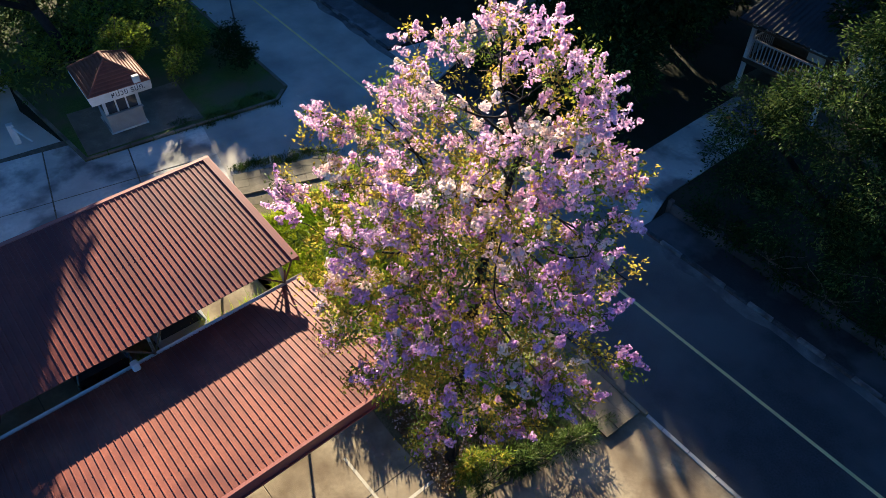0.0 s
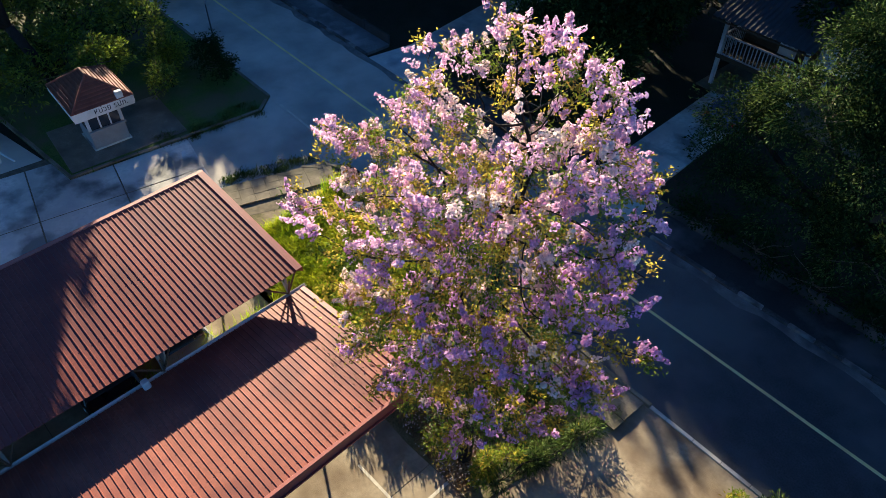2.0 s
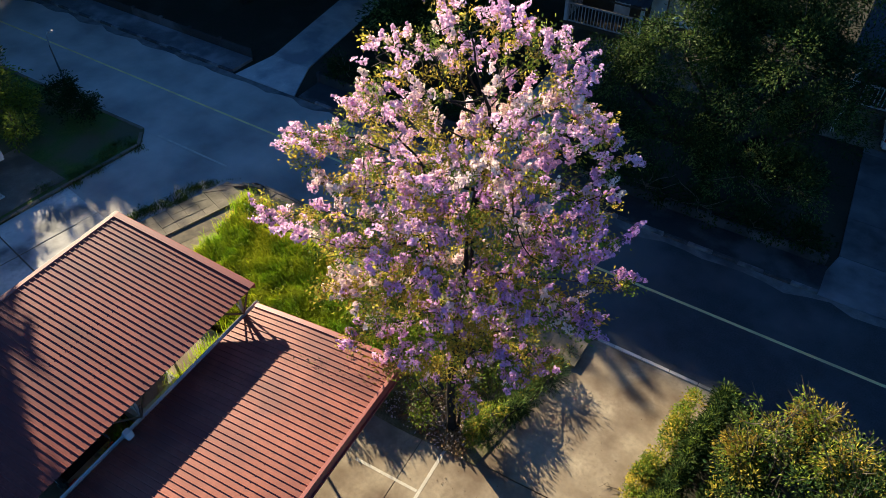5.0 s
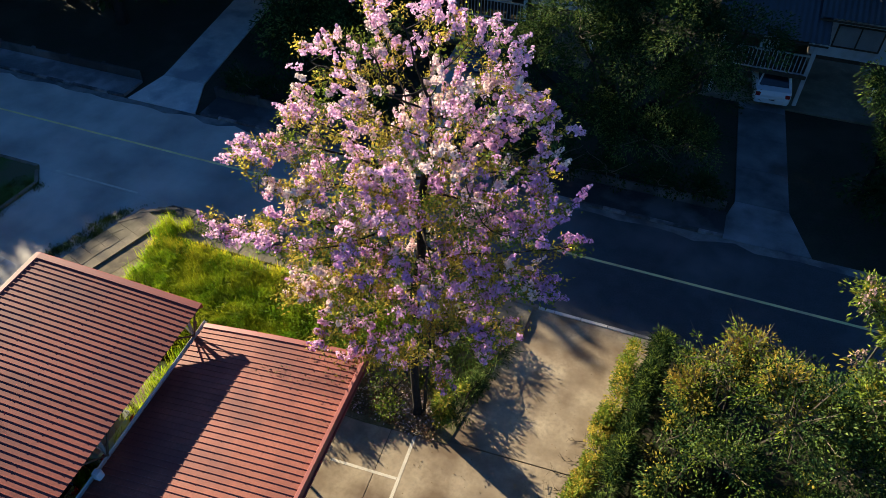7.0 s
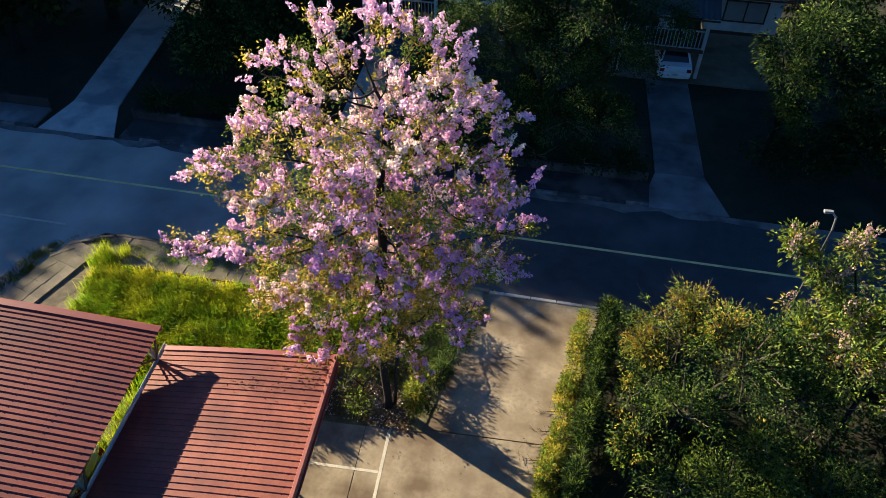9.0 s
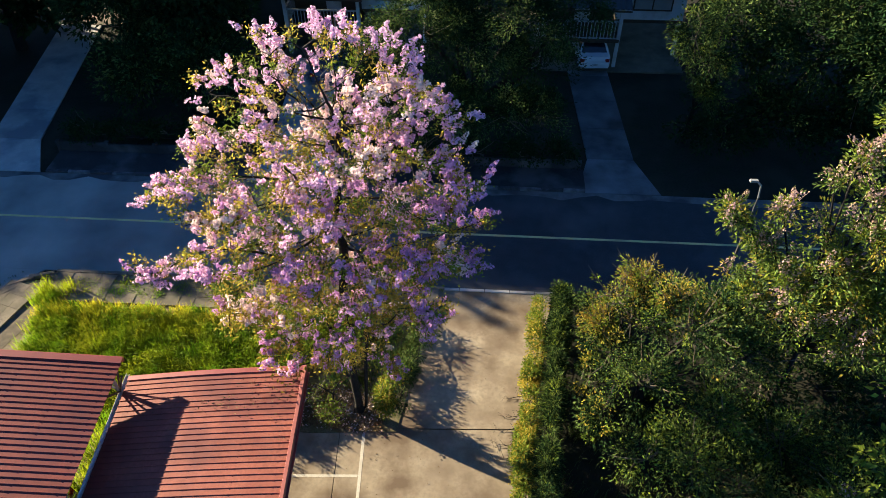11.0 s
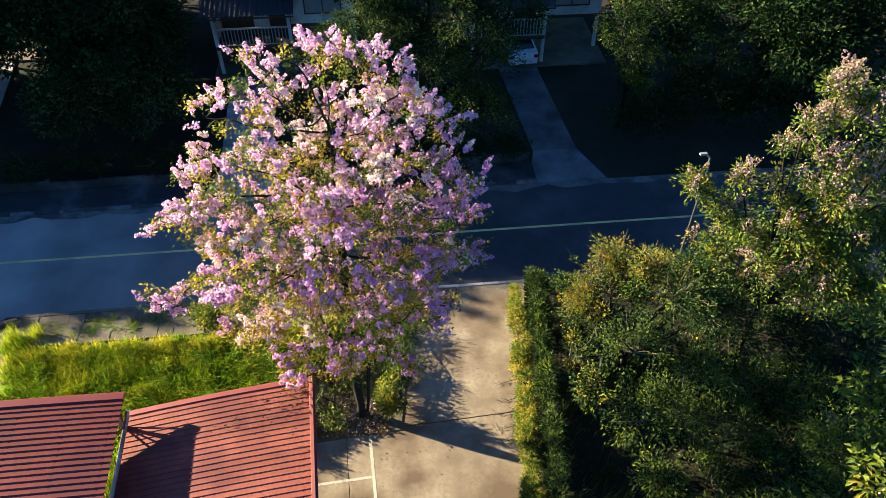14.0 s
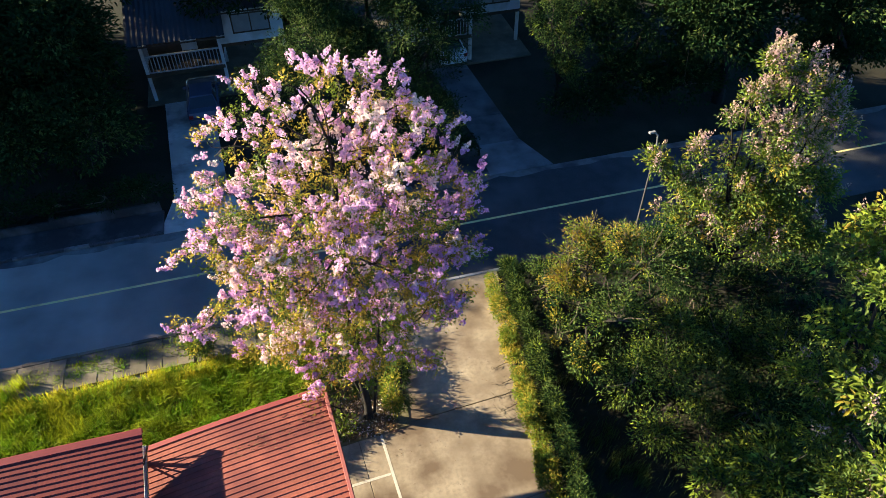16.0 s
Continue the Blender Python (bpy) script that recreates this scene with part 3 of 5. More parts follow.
put("fascia", Geo().box((-5.9, -19.6, 3.7), (-5.86, 0.0, 4.03)), trim_red, high)
for t, xs in ((low, (-0.12,)), (high, (-5.6,))):
    for x in xs:
        for j in range(5):
            y = (-2.4 if x > 0 else -0.55) - 4.4 * j
            top = 3.36 if x < 0 and x > -1 else (2.9 if x > 0 else 3.85)
            put("post", Geo().box((x - 0.04, y - 0.04, 0), (x + 0.04, y + 0.04, top), None, 0.01), steel_paint, t, "pale painted steel post")
# raking struts that carry the higher eave over the gutter
for j in range(5):
    y = -0.55 - 4.4 * j
    for dx, dy in ((0.35, -0.05), (-0.55, 0.0), (0.0, -0.9), (0.0, 0.45)):
        put("strut", Geo().tube([(-0.1, y, 2.5), (-0.1 + dx, y + dy, 3.38)], [0.032, 0.032], 5), rust_steel if dy else steel_paint, high, "thin raking steel strut")
put("eave_beam", Geo().box((-0.14, -19.6, 3.26), (-0.08, -0.2, 3.36)), rust_steel, high)
# added wall, out of view: keeps low sun from under the high roof
put("back_wall", Geo().box((-5.84, -19.6, 0.0), (-5.7, -2.4, 3.72)), grey_paint, high, "unseen grey wall added to keep the sun out of the carport")
# white box put here for a pale part of the second parked car
put("column_cap", Geo().box((0.02, -5.7, 2.58), (0.26, -5.48, 2.84), None, 0.04), white_paint, high, "white box standing in for a pale part of the second parked car")

# fallen leaves caught on the lower roof
rng = np.random.default_rng(11)
n = 95
px, py = 5.6 - np.abs(rng.normal(size=n)) * 1.1, -0.4 - np.abs(rng.normal(size=n)) * 1.0
cl = rng.random(n) < 0.4
px, py = np.where(cl, 3.2 + rng.normal(size=n) * 0.7, px), np.where(cl, -1.25 + rng.normal(size=n) * 0.12, py)
px, py = np.clip(px, 0.5, 5.45), np.minimum(py, -0.15)
pz = 2.5 + 0.6 * px / 5.66 + 0.07 * np.sin(np.pi * px / 5.66) + 0.055
at = np.stack([px, py, pz], 1)
me = leaf_mesh("fallen_leaves", at, np.concatenate([rng.normal(size=(n, 2)), 0.1 * rng.random((n, 1))], 1), rng.uniform(0.05, 0.12, n), rng.uniform(0.025, 0.05, n), leaf_dry, rng)
ob = put("fallen_leaves", me, None, m=PARK)
tagged(ob, "brown fallen leaves caught on the red roof", "leaf litter", kind="stuff")


# ---------------------------------------------------------------- cars


def car(at, paint, label, group=""):
    t = thing("car", at, label, "car", group)
    prof = [(-2.15, 0.35), (-2.2, 0.7), (-2.1, 0.92), (-1.55, 0.98), (-1.25, 1.02), (1.0, 0.98), (1.7, 0.88), (2.1, 0.74), (2.18, 0.45), (2.1, 0.3)]
    g = Geo()
    n = len(prof)
    lay = ((-0.86, 0.0), (-0.78, 0.04), (0.78, 0.04), (0.86, 0.0))
    vs = [(x * (1 if abs(y) < 0.8 else 0.97), y, z + dz * (z > 0.6)) for y, dz in lay for x, z in prof]
    fs = [(r * n + i, r * n + i + 1, (r + 1) * n + i + 1, (r + 1) * n + i) for r in range(3) for i in range(n - 1)]
    fs += [(r * n + n - 1, r * n, (r + 1) * n, (r + 1) * n + n - 1) for r in range(3)] + [tuple(range(n - 1, -1, -1)), tuple(range(3 * n, 4 * n))]
    body = put("body", g.add(vs, fs), paint, t)
    cab = [(-1.75, 0.95), (-1.2, 1.42), (0.1, 1.46), (0.95, 0.97)]
    v = [(x, s * (0.79 if z < 1.2 else 0.6), z) for s in (-1, 1) for x, z in cab]
    for nm, f in (("side_window", (0, 1, 2, 3)), ("side_window", (7, 6, 5, 4)), ("rear_window", (0, 4, 5, 1)), ("windscreen", (2, 6, 7, 3))):
        put(nm, Geo().add([v[k] for k in f], [(0, 1, 2, 3)]), glass, t, "dark car glass")
    put("roof", Geo().box((-1.22, -0.62, 1.41), (0.14, 0.62, 1.475), None, 0.03), paint, t)
    for s in (-1, 1):
        for a, b in (((-1.75, 0.95), (-1.2, 1.43)), ((0.95, 0.97), (0.1, 1.47))):
            put("pillar", Geo().tube([(a[0], s * 0.79, a[1]), (b[0], s * 0.6, b[1])], [0.05, 0.045], 5), paint, t)
        for x in (-1.3, 1.35):
            w = put("wheel", Geo().tube([(x, s * 0.68, 0.31), (x, s * 0.87, 0.31)], [0.31, 0.31], 16), rubber, t, "black tyre")
            put("rim", Geo().tube([(x, s * 0.86, 0.31), (x, s * 0.885, 0.31)], [0.19, 0.17], 10), chrome, w, "bright wheel rim")
        put("tail_light", Geo().box((-2.2, s * 0.7 - 0.12, 0.68), (-2.1, s * 0.7 + 0.12, 0.86), None, 0.02), lamp_red, t, "red tail light")
        put("headlight", Geo().box((2.02, s * 0.66 - 0.16, 0.6), (2.17, s * 0.66 + 0.16, 0.72), None, 0.02), lamp_clear, t, "clear headlight")
        put("mirror", Geo().box((0.62, s * 0.95 - 0.09, 0.95), (0.74, s * 0.95 + 0.09, 1.08), None, 0.02), paint, t)
    put("bumper", Geo().box((-2.25, -0.8, 0.34), (-2.1, 0.8, 0.6), None, 0.04), paint, t)
    plate = put("number_plate", Geo().box((-2.275, -0.17, 0.5), (-2.252, 0.17, 0.62)), white_paint, t, "pale plate")
    put("bar", Geo().box((-2.28, -0.12, 0.54), (-2.276, 0.12, 0.58)), ink, plate)
    return t


car(pose(-0.1, 31.7, 0.02, 0, 0, 96), car_white, "white saloon car parked on a house drive")
car(pose(-14.75, 28.6, 0.02, 0, 0, 93), car_blue, "dark blue-grey car parked in front of the stilt house")
car(PARK @ pose(-3.5, -3.7, 0.0, 0, 0, 180), car_silver, "silver car parked under the red carport")
car(PARK @ pose(-3.6, -6.3, 0.0, 0, 0, 180), car_dark, "black car parked in the shade of the carport")

# ---------------------------------------------------------------- gate booth
booth = thing("gate_booth", pose(-31.3, 3.45, 0.0, 0, 0, 2) @ Matrix.Diagonal((0.88, 0.88, 1.0, 1.0)), "small white guard booth with a red tiled hip roof", "guard booth")
put("plinth", Geo().box((-2.0, -1.0, -0.06), (0.1, 1.0, 0.14), None, 0.03), pale_concrete, booth)
wall = put("wall", Geo().box((-1.9, -0.92, 0.14), (0.0, 0.92, 1.02), None, 0.01), grey_paint, booth, "pale grey painted dado wall")
for x in (-1.85, -0.05):
    for y in (-0.87, 0.87):
        put("corner_post", Geo().box((x - 0.06, y - 0.06, 1.0), (x + 0.06, y + 0.06, 2.3)), white_paint, booth)
put("sill", Geo().box((-0.03, -0.98, 1.02), (0.14, 0.98, 1.08), None, 0.01), grey_paint, booth)
for i in range(3):
    y0 = -0.81 + i * 0.54
    w = put("window", Geo().box((-0.06, y0, 1.08), (-0.02, y0 + 0.04, 2.2)).box((-0.06, y0 + 0.5, 1.08), (-0.02, y0 + 0.54, 2.2)).box((-0.06, y0, 2.16), (-0.02, y0 + 0.54, 2.2)), white_paint, booth, "white window frame")
    put("pane", Geo().box((-0.045, y0 + 0.04, 1.08), (-0.035, y0 + 0.5, 2.16)), glass, w, "dark glass pane")
for s in (-1, 1):
    w = put("window", Geo().box((-1.8, s * 0.9 - 0.02, 2.12), (-0.1, s * 0.9 + 0.02, 2.2)), white_paint, booth)
    put("pane", Geo().box((-1.8, s * 0.9 - 0.005, 1.05), (-0.1, s * 0.9 + 0.005, 2.12)), glass, w, "dark glass pane")
ring = [(0.95, -1.5), (0.95, 1.5), (-2.75, 1.5), (-2.75, -1.5)]
put("ceiling", Geo().box((-2.7, -1.45, 2.28), (0.9, 1.45, 2.33)), white_paint, booth)
fas = put("fascia", Geo().box((0.93, -1.52, 2.18), (0.98, 1.52, 2.62)).box((-2.78, -1.55, 2.3), (0.98, -1.5, 2.6)).box((-2.78, 1.5, 2.3), (0.98, 1.55, 2.6)).box((-2.8, -1.5, 2.3), (-2.75, 1.5, 2.6)), white_paint, booth, "white name board fascia")
rf = put("roof", Geo().add([(0.96, -1.54, 2.6), (0.96, 1.54, 2.6), (-2.78, 1.54, 2.6), (-2.78, -1.54, 2.6), (-0.5, 0, 3.5), (-1.3, 0, 3.5)], [(0, 1, 4), (1, 2, 5, 4), (2, 3, 5), (3, 0, 4, 5), (3, 2, 1, 0)]), tile_red, booth, "red tiled hip roof")
for k in range(9):
    f = k / 9.0
    z = 2.62 + 0.9 * f
    a, b = 0.97 - 1.46 * f, 1.55 * (1 - f)
    c = -2.79 + 1.48 * f
    for p, q in (((a, -b), (a, b)), ((a, b), (c, b)), ((c, b), (c, -b)), ((c, -b), (a, -b))):
        put("tile_course", Geo().tube([(*p, z), (*q, z)], [0.028, 0.028], 4), tile_red, rf)
put("ridge", Geo().tube([(-0.5, 0, 3.52), (-1.3, 0, 3.52)], [0.07, 0.07], 6), tile_red, rf)
for x, y in ring:
    put("hip", Geo().tube([(x, y, 2.62), (-0.5 if x > 0 else -1.3, 0, 3.52)], [0.06, 0.06], 5), tile_red, rf)
put("lamp_box", Geo().box((0.7, 0.75, 2.62), (0.95, 1.1, 2.95), None, 0.03), white_paint, booth, "white box light on the eave")
for text, side, off in (("หน่วย", "RIGHT", 0.36), ("รปภ.", "LEFT", 0.48)):
    words = bpy.data.curves.new("sign_text", "FONT")
    words.body, words.size, words.extrude, words.align_x = text, 0.38, 0.006, side
    tmp = new("sign_text", words)
    bpy.context.view_layer.update()
    me = bpy.data.meshes.new_from_object(tmp.evaluated_get(bpy.context.evaluated_depsgraph_get()))
    bpy.data.objects.remove(tmp)
    me.materials.clear()
    me.materials.append(ink)
    put("lettering", me, None, fas, "dark painted lettering", m=pose(0.988, off, 2.31, 90, 0, 90))
bar = thing("barrier_arm", (-33.2, -1.2, 0.0), "white barrier arm beside the booth drive", "barrier")
put("arm", Geo().tube([(0, 0, 0.9), (1.9, 0.6, 0.95)], [0.06, 0.04], 6), white_paint, bar)
put("stand", Geo().box((-0.15, -0.15, 0), (0.15, 0.15, 1.0), None, 0.02), white_paint, bar)
isl = Geo().prism([(-38, -0.5), (-29.9, 1.0), (-29.6, 10.2), (-30.6, 11.2), (-60, 9.6), (-60, -0.5)], -0.1, 0.08)
tagged(put("booth_island", isl, lawn), "shaded grassy island round the guard booth", "verge", kind="structure")
ik = thing("island_kerb", (0, 0, 0), "worn concrete kerb of the booth island", "kerb", kind="structure")
for a, b in (((-29.9, 1.0), (-29.6, 10.2)), ((-29.6, 10.2), (-30.6, 11.2)), ((-30.6, 11.2), (-50, 10.1)), ((-38, -0.5), (-29.9, 1.0))):
    d = Vector(b) - Vector(a)
    n = max(1, int(d.length))
    for i in range(n):
        m = Matrix.Translation((*(Vector(a) + d * i / n), 0)) @ Matrix.Rotation(math.atan2(d.y, d.x), 4, "Z")
        put("kerb_stone", stone, None, ik, m=m)
put("paving", Geo().box((-34.2, 1.2, 0.04), (-30.2, 6.6, 0.1), None, 0.01), old_concrete, ik)

# ---------------------------------------------------------------- houses on posts


def house(x0, y0, turn, label):
    t = thing("stilt_house", pose(x0, y0, 0, 0, 0, turn), label, "house", "row of staff houses")
    fz = 1.75
    put("floor", Geo().box((-3.6, 0.0, fz - 0.2), (0.75, 8.0, fz)), timber, t)
    put("floor", Geo().box((0.78, 1.6, fz + 0.25), (4.4, 8.0, fz + 0.45)), timber, t)
    put("slab", Geo().box((-4.0, -0.4, -0.1), (4.6, 8.2, 0.04)), old_concrete, t, "shaded concrete floor under the house")
    for x in (-3.5, 0.7):
        for y in (0.12, 3.6, 7.8):
            put("post", Geo().box((x - 0.09, y - 0.09, 0), (x + 0.09, y + 0.09, 3.9 if y < 1 else fz)), white_paint, t, "white post")
    for x, y in ((4.3, 1.7), (4.3, 7.8), (2.4, 7.8)):
        put("post", Geo().box((x - 0.09, y - 0.09, 0), (x + 0.09, y + 0.09, fz + 0.3)), white_paint, t, "white post")
    w = put("wall", Geo().box((0.78, 1.6, fz + 0.45), (4.4, 1.72, 4.6)).box((4.28, 1.73, fz + 0.45), (4.4, 8.0, 4.6)).box((0.66, 1.6, fz + 0.45), (0.78, 8.0, 4.6)), white_paint, t, "white upper wall")
    put("wall", Geo().box((-3.6, 2.4, fz), (0.65, 2.5, 4.4)).box((-3.6, 2.5, fz), (-3.5, 8, 4.4)), timber, t, "dark timber wall behind the porch")
    win = put("window", Geo().box((1.5, 1.55, 2.75), (1.58, 1.6, 3.95)).box((3.6, 1.55, 2.75), (3.68, 1.6, 3.95)).box((1.5, 1.55, 3.87), (3.68, 1.6, 3.95)).box((1.5, 1.55, 2.75), (3.68, 1.6, 2.83)).box((2.55, 1.55, 2.8), (2.62, 1.6, 3.9)), timber, t, "dark window frame")
    put("pane", Geo().box((1.58, 1.58, 2.83), (3.6, 1.598, 3.87)), grey_paint, win)
    door = put("door", Geo().box((-1.6, 2.34, fz), (-0.7, 2.4, 3.75)), white_paint, t)
    rail = put("railing", Geo().box((-3.5, 0.06, fz + 0.98), (0.7, 0.14, fz + 1.06)).box((-3.5, 0.07, fz - 0.1), (0.7, 0.13, fz + 0.06)), rail_paint, t, "white porch railing")
    put("railing", Geo().box((-3.56, 0.15, fz + 0.98), (-3.46, 2.4, fz + 1.06)), rail_paint, t)
    for i in range(22):
        x = -3.35 + i * 0.19
        put("baluster", Geo().box((x - 0.022, 0.08, fz + 0.06), (x + 0.022, 0.12, fz + 0.98)), rail_paint, rail)
    for i in range(11):
        put("baluster", Geo().box((-3.53, 0.25 + i * 0.2, fz), (-3.49, 0.29 + i * 0.2, fz + 0.98)), rail_paint, rail)
    # roofs: porch lean-to and main gable, in corrugated sheets
    for x0_, x1_, ya, yb, za, zb in ((-4.1, 1.1, -0.5, 4.2, 3.75, 5.3), (-4.1, 1.1, 8.8, 4.2, 3.75, 5.3), (0.5, 5.0, 0.9, 4.9, 4.45, 5.9), (0.5, 5.0, 8.9, 4.9, 4.45, 5.9)):
        r = put("roof", Geo().box((x0_, min(ya, yb), za - 0.16), (x1_, min(ya, yb) + 0.05, za - 0.08)) if ya < yb else Geo().box((x0_, ya - 0.05, za - 0.16), (x1_, ya, za - 0.08)), timber, t, "grey corrugated roof slope")
        nx = int((x1_ - x0_) / 0.26)
        for i in range(nx):
            xa = x0_ + (x1_ - x0_) * i / nx
            xb = x0_ + (x1_ - x0_) * (i + 1) / nx
            xm = (xa + xb) / 2
            vs = [(xa, ya, za), (xm, ya, za + 0.05), (xb, ya, za), (xa, yb, zb), (xm, yb, zb + 0.05), (xb, yb, zb)]
            vs += [(x, y, z - 0.015) for x, y, z in vs]
            put("roof_sheet", Geo().add(vs, [(0, 1, 4, 3), (1, 2, 5, 4), (9, 10, 7, 6), (10, 11, 8, 7), (0, 6, 7, 1), (1, 7, 8, 2), (3, 4, 10, 9), (4, 5, 11, 10), (0, 3, 9, 6), (2, 8, 11, 5)]), house_roof, r)
    return t


house(-14.05, 30.0, 2.65, "white staff house on posts with a railed porch")
house(0.6, 30.2, 2.65, "white staff house on posts with an open ground floor")
house(-29.6, 32.6, 2.65, "staff house on posts with a white railed porch")

# ---------------------------------------------------------------- street lamps


def street_lamp(x, y, height, reach, label, top=0.0):
    t = thing("street_lamp", (x, y, 0), label, "street lamp", "street lamps")
    put("pole", Geo().tube([(0, 0, -0.1), (0, 0, 1.2), (0, 0, max(top, height - 0.6))], [0.07, 0.055, 0.025], 8), dull_steel, t, "grey steel pole")
    rx, ry = reach
    arm = put("arm", Geo().tube([(0, 0, height - 0.7), (rx * 0.25, ry * 0.25, height - 0.2), (rx, ry, height)], [0.04, 0.035, 0.03], 6), steel, t)
    d = Vector((rx, ry, 0)).normalized()
    m = Matrix.Translation((rx, ry, height)) @ Matrix.Rotation(math.atan2(d.y, d.x), 4, "Z")
    hd = put("head", Geo().box((-0.05, -0.06, -0.035), (0.22, 0.06, 0.035), None, 0.015), grey_paint, t, "pale lamp head")
    hd.matrix_basis = m
    put("lens", Geo().box((0.03, -0.045, -0.055), (0.2, 0.045, -0.034)), lamp_clear, hd)
    return t


street_lamp(4.0, 12.0, 6.55, (-0.26, -0.02), "tall steel street lamp rising from the shrubs", 5.7)
street_lamp(-36.3, 10.95, 3.6, (0.15, 0.18), "short lamp post by the far bend of the road")

# ---------------------------------------------------------------- grass


def grass(name, area, count, height, material, seed, label, lean=(0.1, -0.05), z=0.02):
    """Blades of grass in a polygon."""
    rng = np.random.default_rng(seed)
    P = np.array(area)
    lo, hi = P.min(0), P.max(0)
    pts = np.zeros((0, 2))
    while len(pts) < count:
        c = lo + (hi - lo) * rng.random((count, 2))
        inside = np.zeros(len(c), bool)
        for (x0, y0), (x1, y1) in zip(P, np.roll(P, -1, 0)):
            cross = (y0 > c[:, 1]) != (y1 > c[:, 1])
            inside ^= cross & (c[:, 0] < (x1 - x0) * (c[:, 1] - y0) / (y1 - y0 + 1e-12) + x0)
        pts = np.concatenate([pts, c[inside]])
    pts = pts[:count]
    # tussocks: blades gather round centres, of differing height
    k = max(8, count // 110)
    cen = pts[rng.choice(count, k)]
    own = rng.integers(0, k, count)
    pts = np.where(rng.random((count, 1)) < 0.75, cen[own] + rng.normal(size=(count, 2)) * 0.15, pts)
    tall = 0.7 + 0.5 * rng.random(k)[own]
    h = height * tall * rng.uniform(0.6, 1.15, count)
    ang = rng.random(count) * 2 * math.pi
    tilt = np.abs(rng.normal(size=count)) * 0.14
    bend = np.stack([np.cos(ang) * tilt + lean[0], np.sin(ang) * tilt + lean[1]], 1)
    side = np.stack([-np.sin(ang), np.cos(ang), np.zeros(count)], 1) * (0.006 + 0.007 * rng.random((count, 1)))
    foot = np.concatenate([pts, np.full((count, 1), z)], 1)
    mid = foot + np.concatenate([bend * 0.4, np.full((count, 1), 0.6)], 1) * h[:, None]
    tip = foot + np.concatenate([bend * 1.5, np.full((count, 1), 0.92)], 1) * h[:, None]
    v = np.stack([foot - side, foot + side, mid - side * 0.8, mid + side * 0.8, tip], 1).reshape(-1, 3)
    t = (np.array([[0, 1, 3], [0, 3, 2], [2, 3, 4]])[None] + (np.arange(count) * 5)[:, None, None]).reshape(-1, 3)
    return tagged(put(name, raw_mesh(name, v, t, material), None), label, "grass", kind="stuff")


grass("tall_grass", [(-22.0, 9.5), (-21.6, 7.2), (-21.6, 4.7), (-15.9, 5.15), (-11.6, 5.7), (-11.2, 7.3), (-10.2, 8.6), (-9.8, 10.2), (-15, 9.7)], 82000, 0.68, blade_mat, 21, "tall sunlit yellow-green grass beside the carport", (0.14, -0.16))
# the sunlit north edge of the grass is put into yellower blades
grass("tall_grass", [(-22.0, 9.5), (-15, 9.7), (-10.4, 10.1), (-10.4, 9.6), (-15, 9.1), (-22.0, 8.9)], 8000, 0.7, lit_blade, 28, "tall seeding grass along the footpath, its sunlit edge coloured yellow", (0.12, -0.1))
grass("tall_grass", [(-22.3, 10.3), (-21.2, 10.4), (-21.3, 9.4), (-22.3, 9.3)], 900, 0.85, blade_mat, 22, "tall seeding grass tussock at the path corner", (0.1, -0.1))
grass("kerb_grass", [(-29.3, 10.1), (-29.5, 5.0), (-30.6, 5.2), (-30.8, 10.4)], 2600, 0.2, dark_blade, 23, "short dark grass along the booth kerb")
grass("kerb_grass", [(-24.2, 10.8), (-25.3, 6.3), (-25.9, 6.2), (-25.2, 9.6), (-23.6, 11.3)], 3000, 0.16, dark_blade, 24, "thin grass strip along the side road")
grass("path_weeds", [(-23, 10.2), (-8, 10.9), (-8, 11.7), (-23, 11.0)], 5200, 0.12, blade_mat, 25, "weeds growing in the joints of the footpath", z=0.08)
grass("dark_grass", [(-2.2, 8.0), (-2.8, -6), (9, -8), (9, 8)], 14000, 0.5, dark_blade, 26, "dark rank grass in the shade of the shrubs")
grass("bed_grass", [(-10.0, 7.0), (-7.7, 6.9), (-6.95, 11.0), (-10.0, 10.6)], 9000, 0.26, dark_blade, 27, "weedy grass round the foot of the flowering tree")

# ---------------------------------------------------------------- the flowering tree


def grow(rng, stems, env, count, step, reach, kill, bias):
    """Branches that grow towards scattered points inside an outline: nodes, parents."""
    A = env(rng, count)
    N, par = [], []
    for stem in stems:
        base = -1 if not N else 0
        for i, p in enumerate(stem):
            if base == 0 and i == 0:
                last = 0
                continue
            N.append(p)
            par.append(-1 if len(N) == 1 else (len(N) - 2 if i and not (base == 0 and i == 1) else 0))
    N = [np.array(p, float) for p in N]
    for _ in range(90):
        X = np.array(N)
        d = np.linalg.norm(A[:, None, :] - X[None], axis=2)
        near = d.argmin(1)
        dm = d[np.arange(len(A)), near]
        keep = dm > kill
        A, near, dm = A[keep], near[keep], dm[keep]
        act = dm < reach
        if not act.any() or len(A) == 0:
            break
        for k in np.unique(near[act]):
            way = unit((A[act & (near == k)] - X[k])).sum(0) + bias + rng.normal(size=3) * 0.15
            N.append(X[k] + unit(way) * step)
            par.append(int(k))
    return np.array(N), np.array(par)


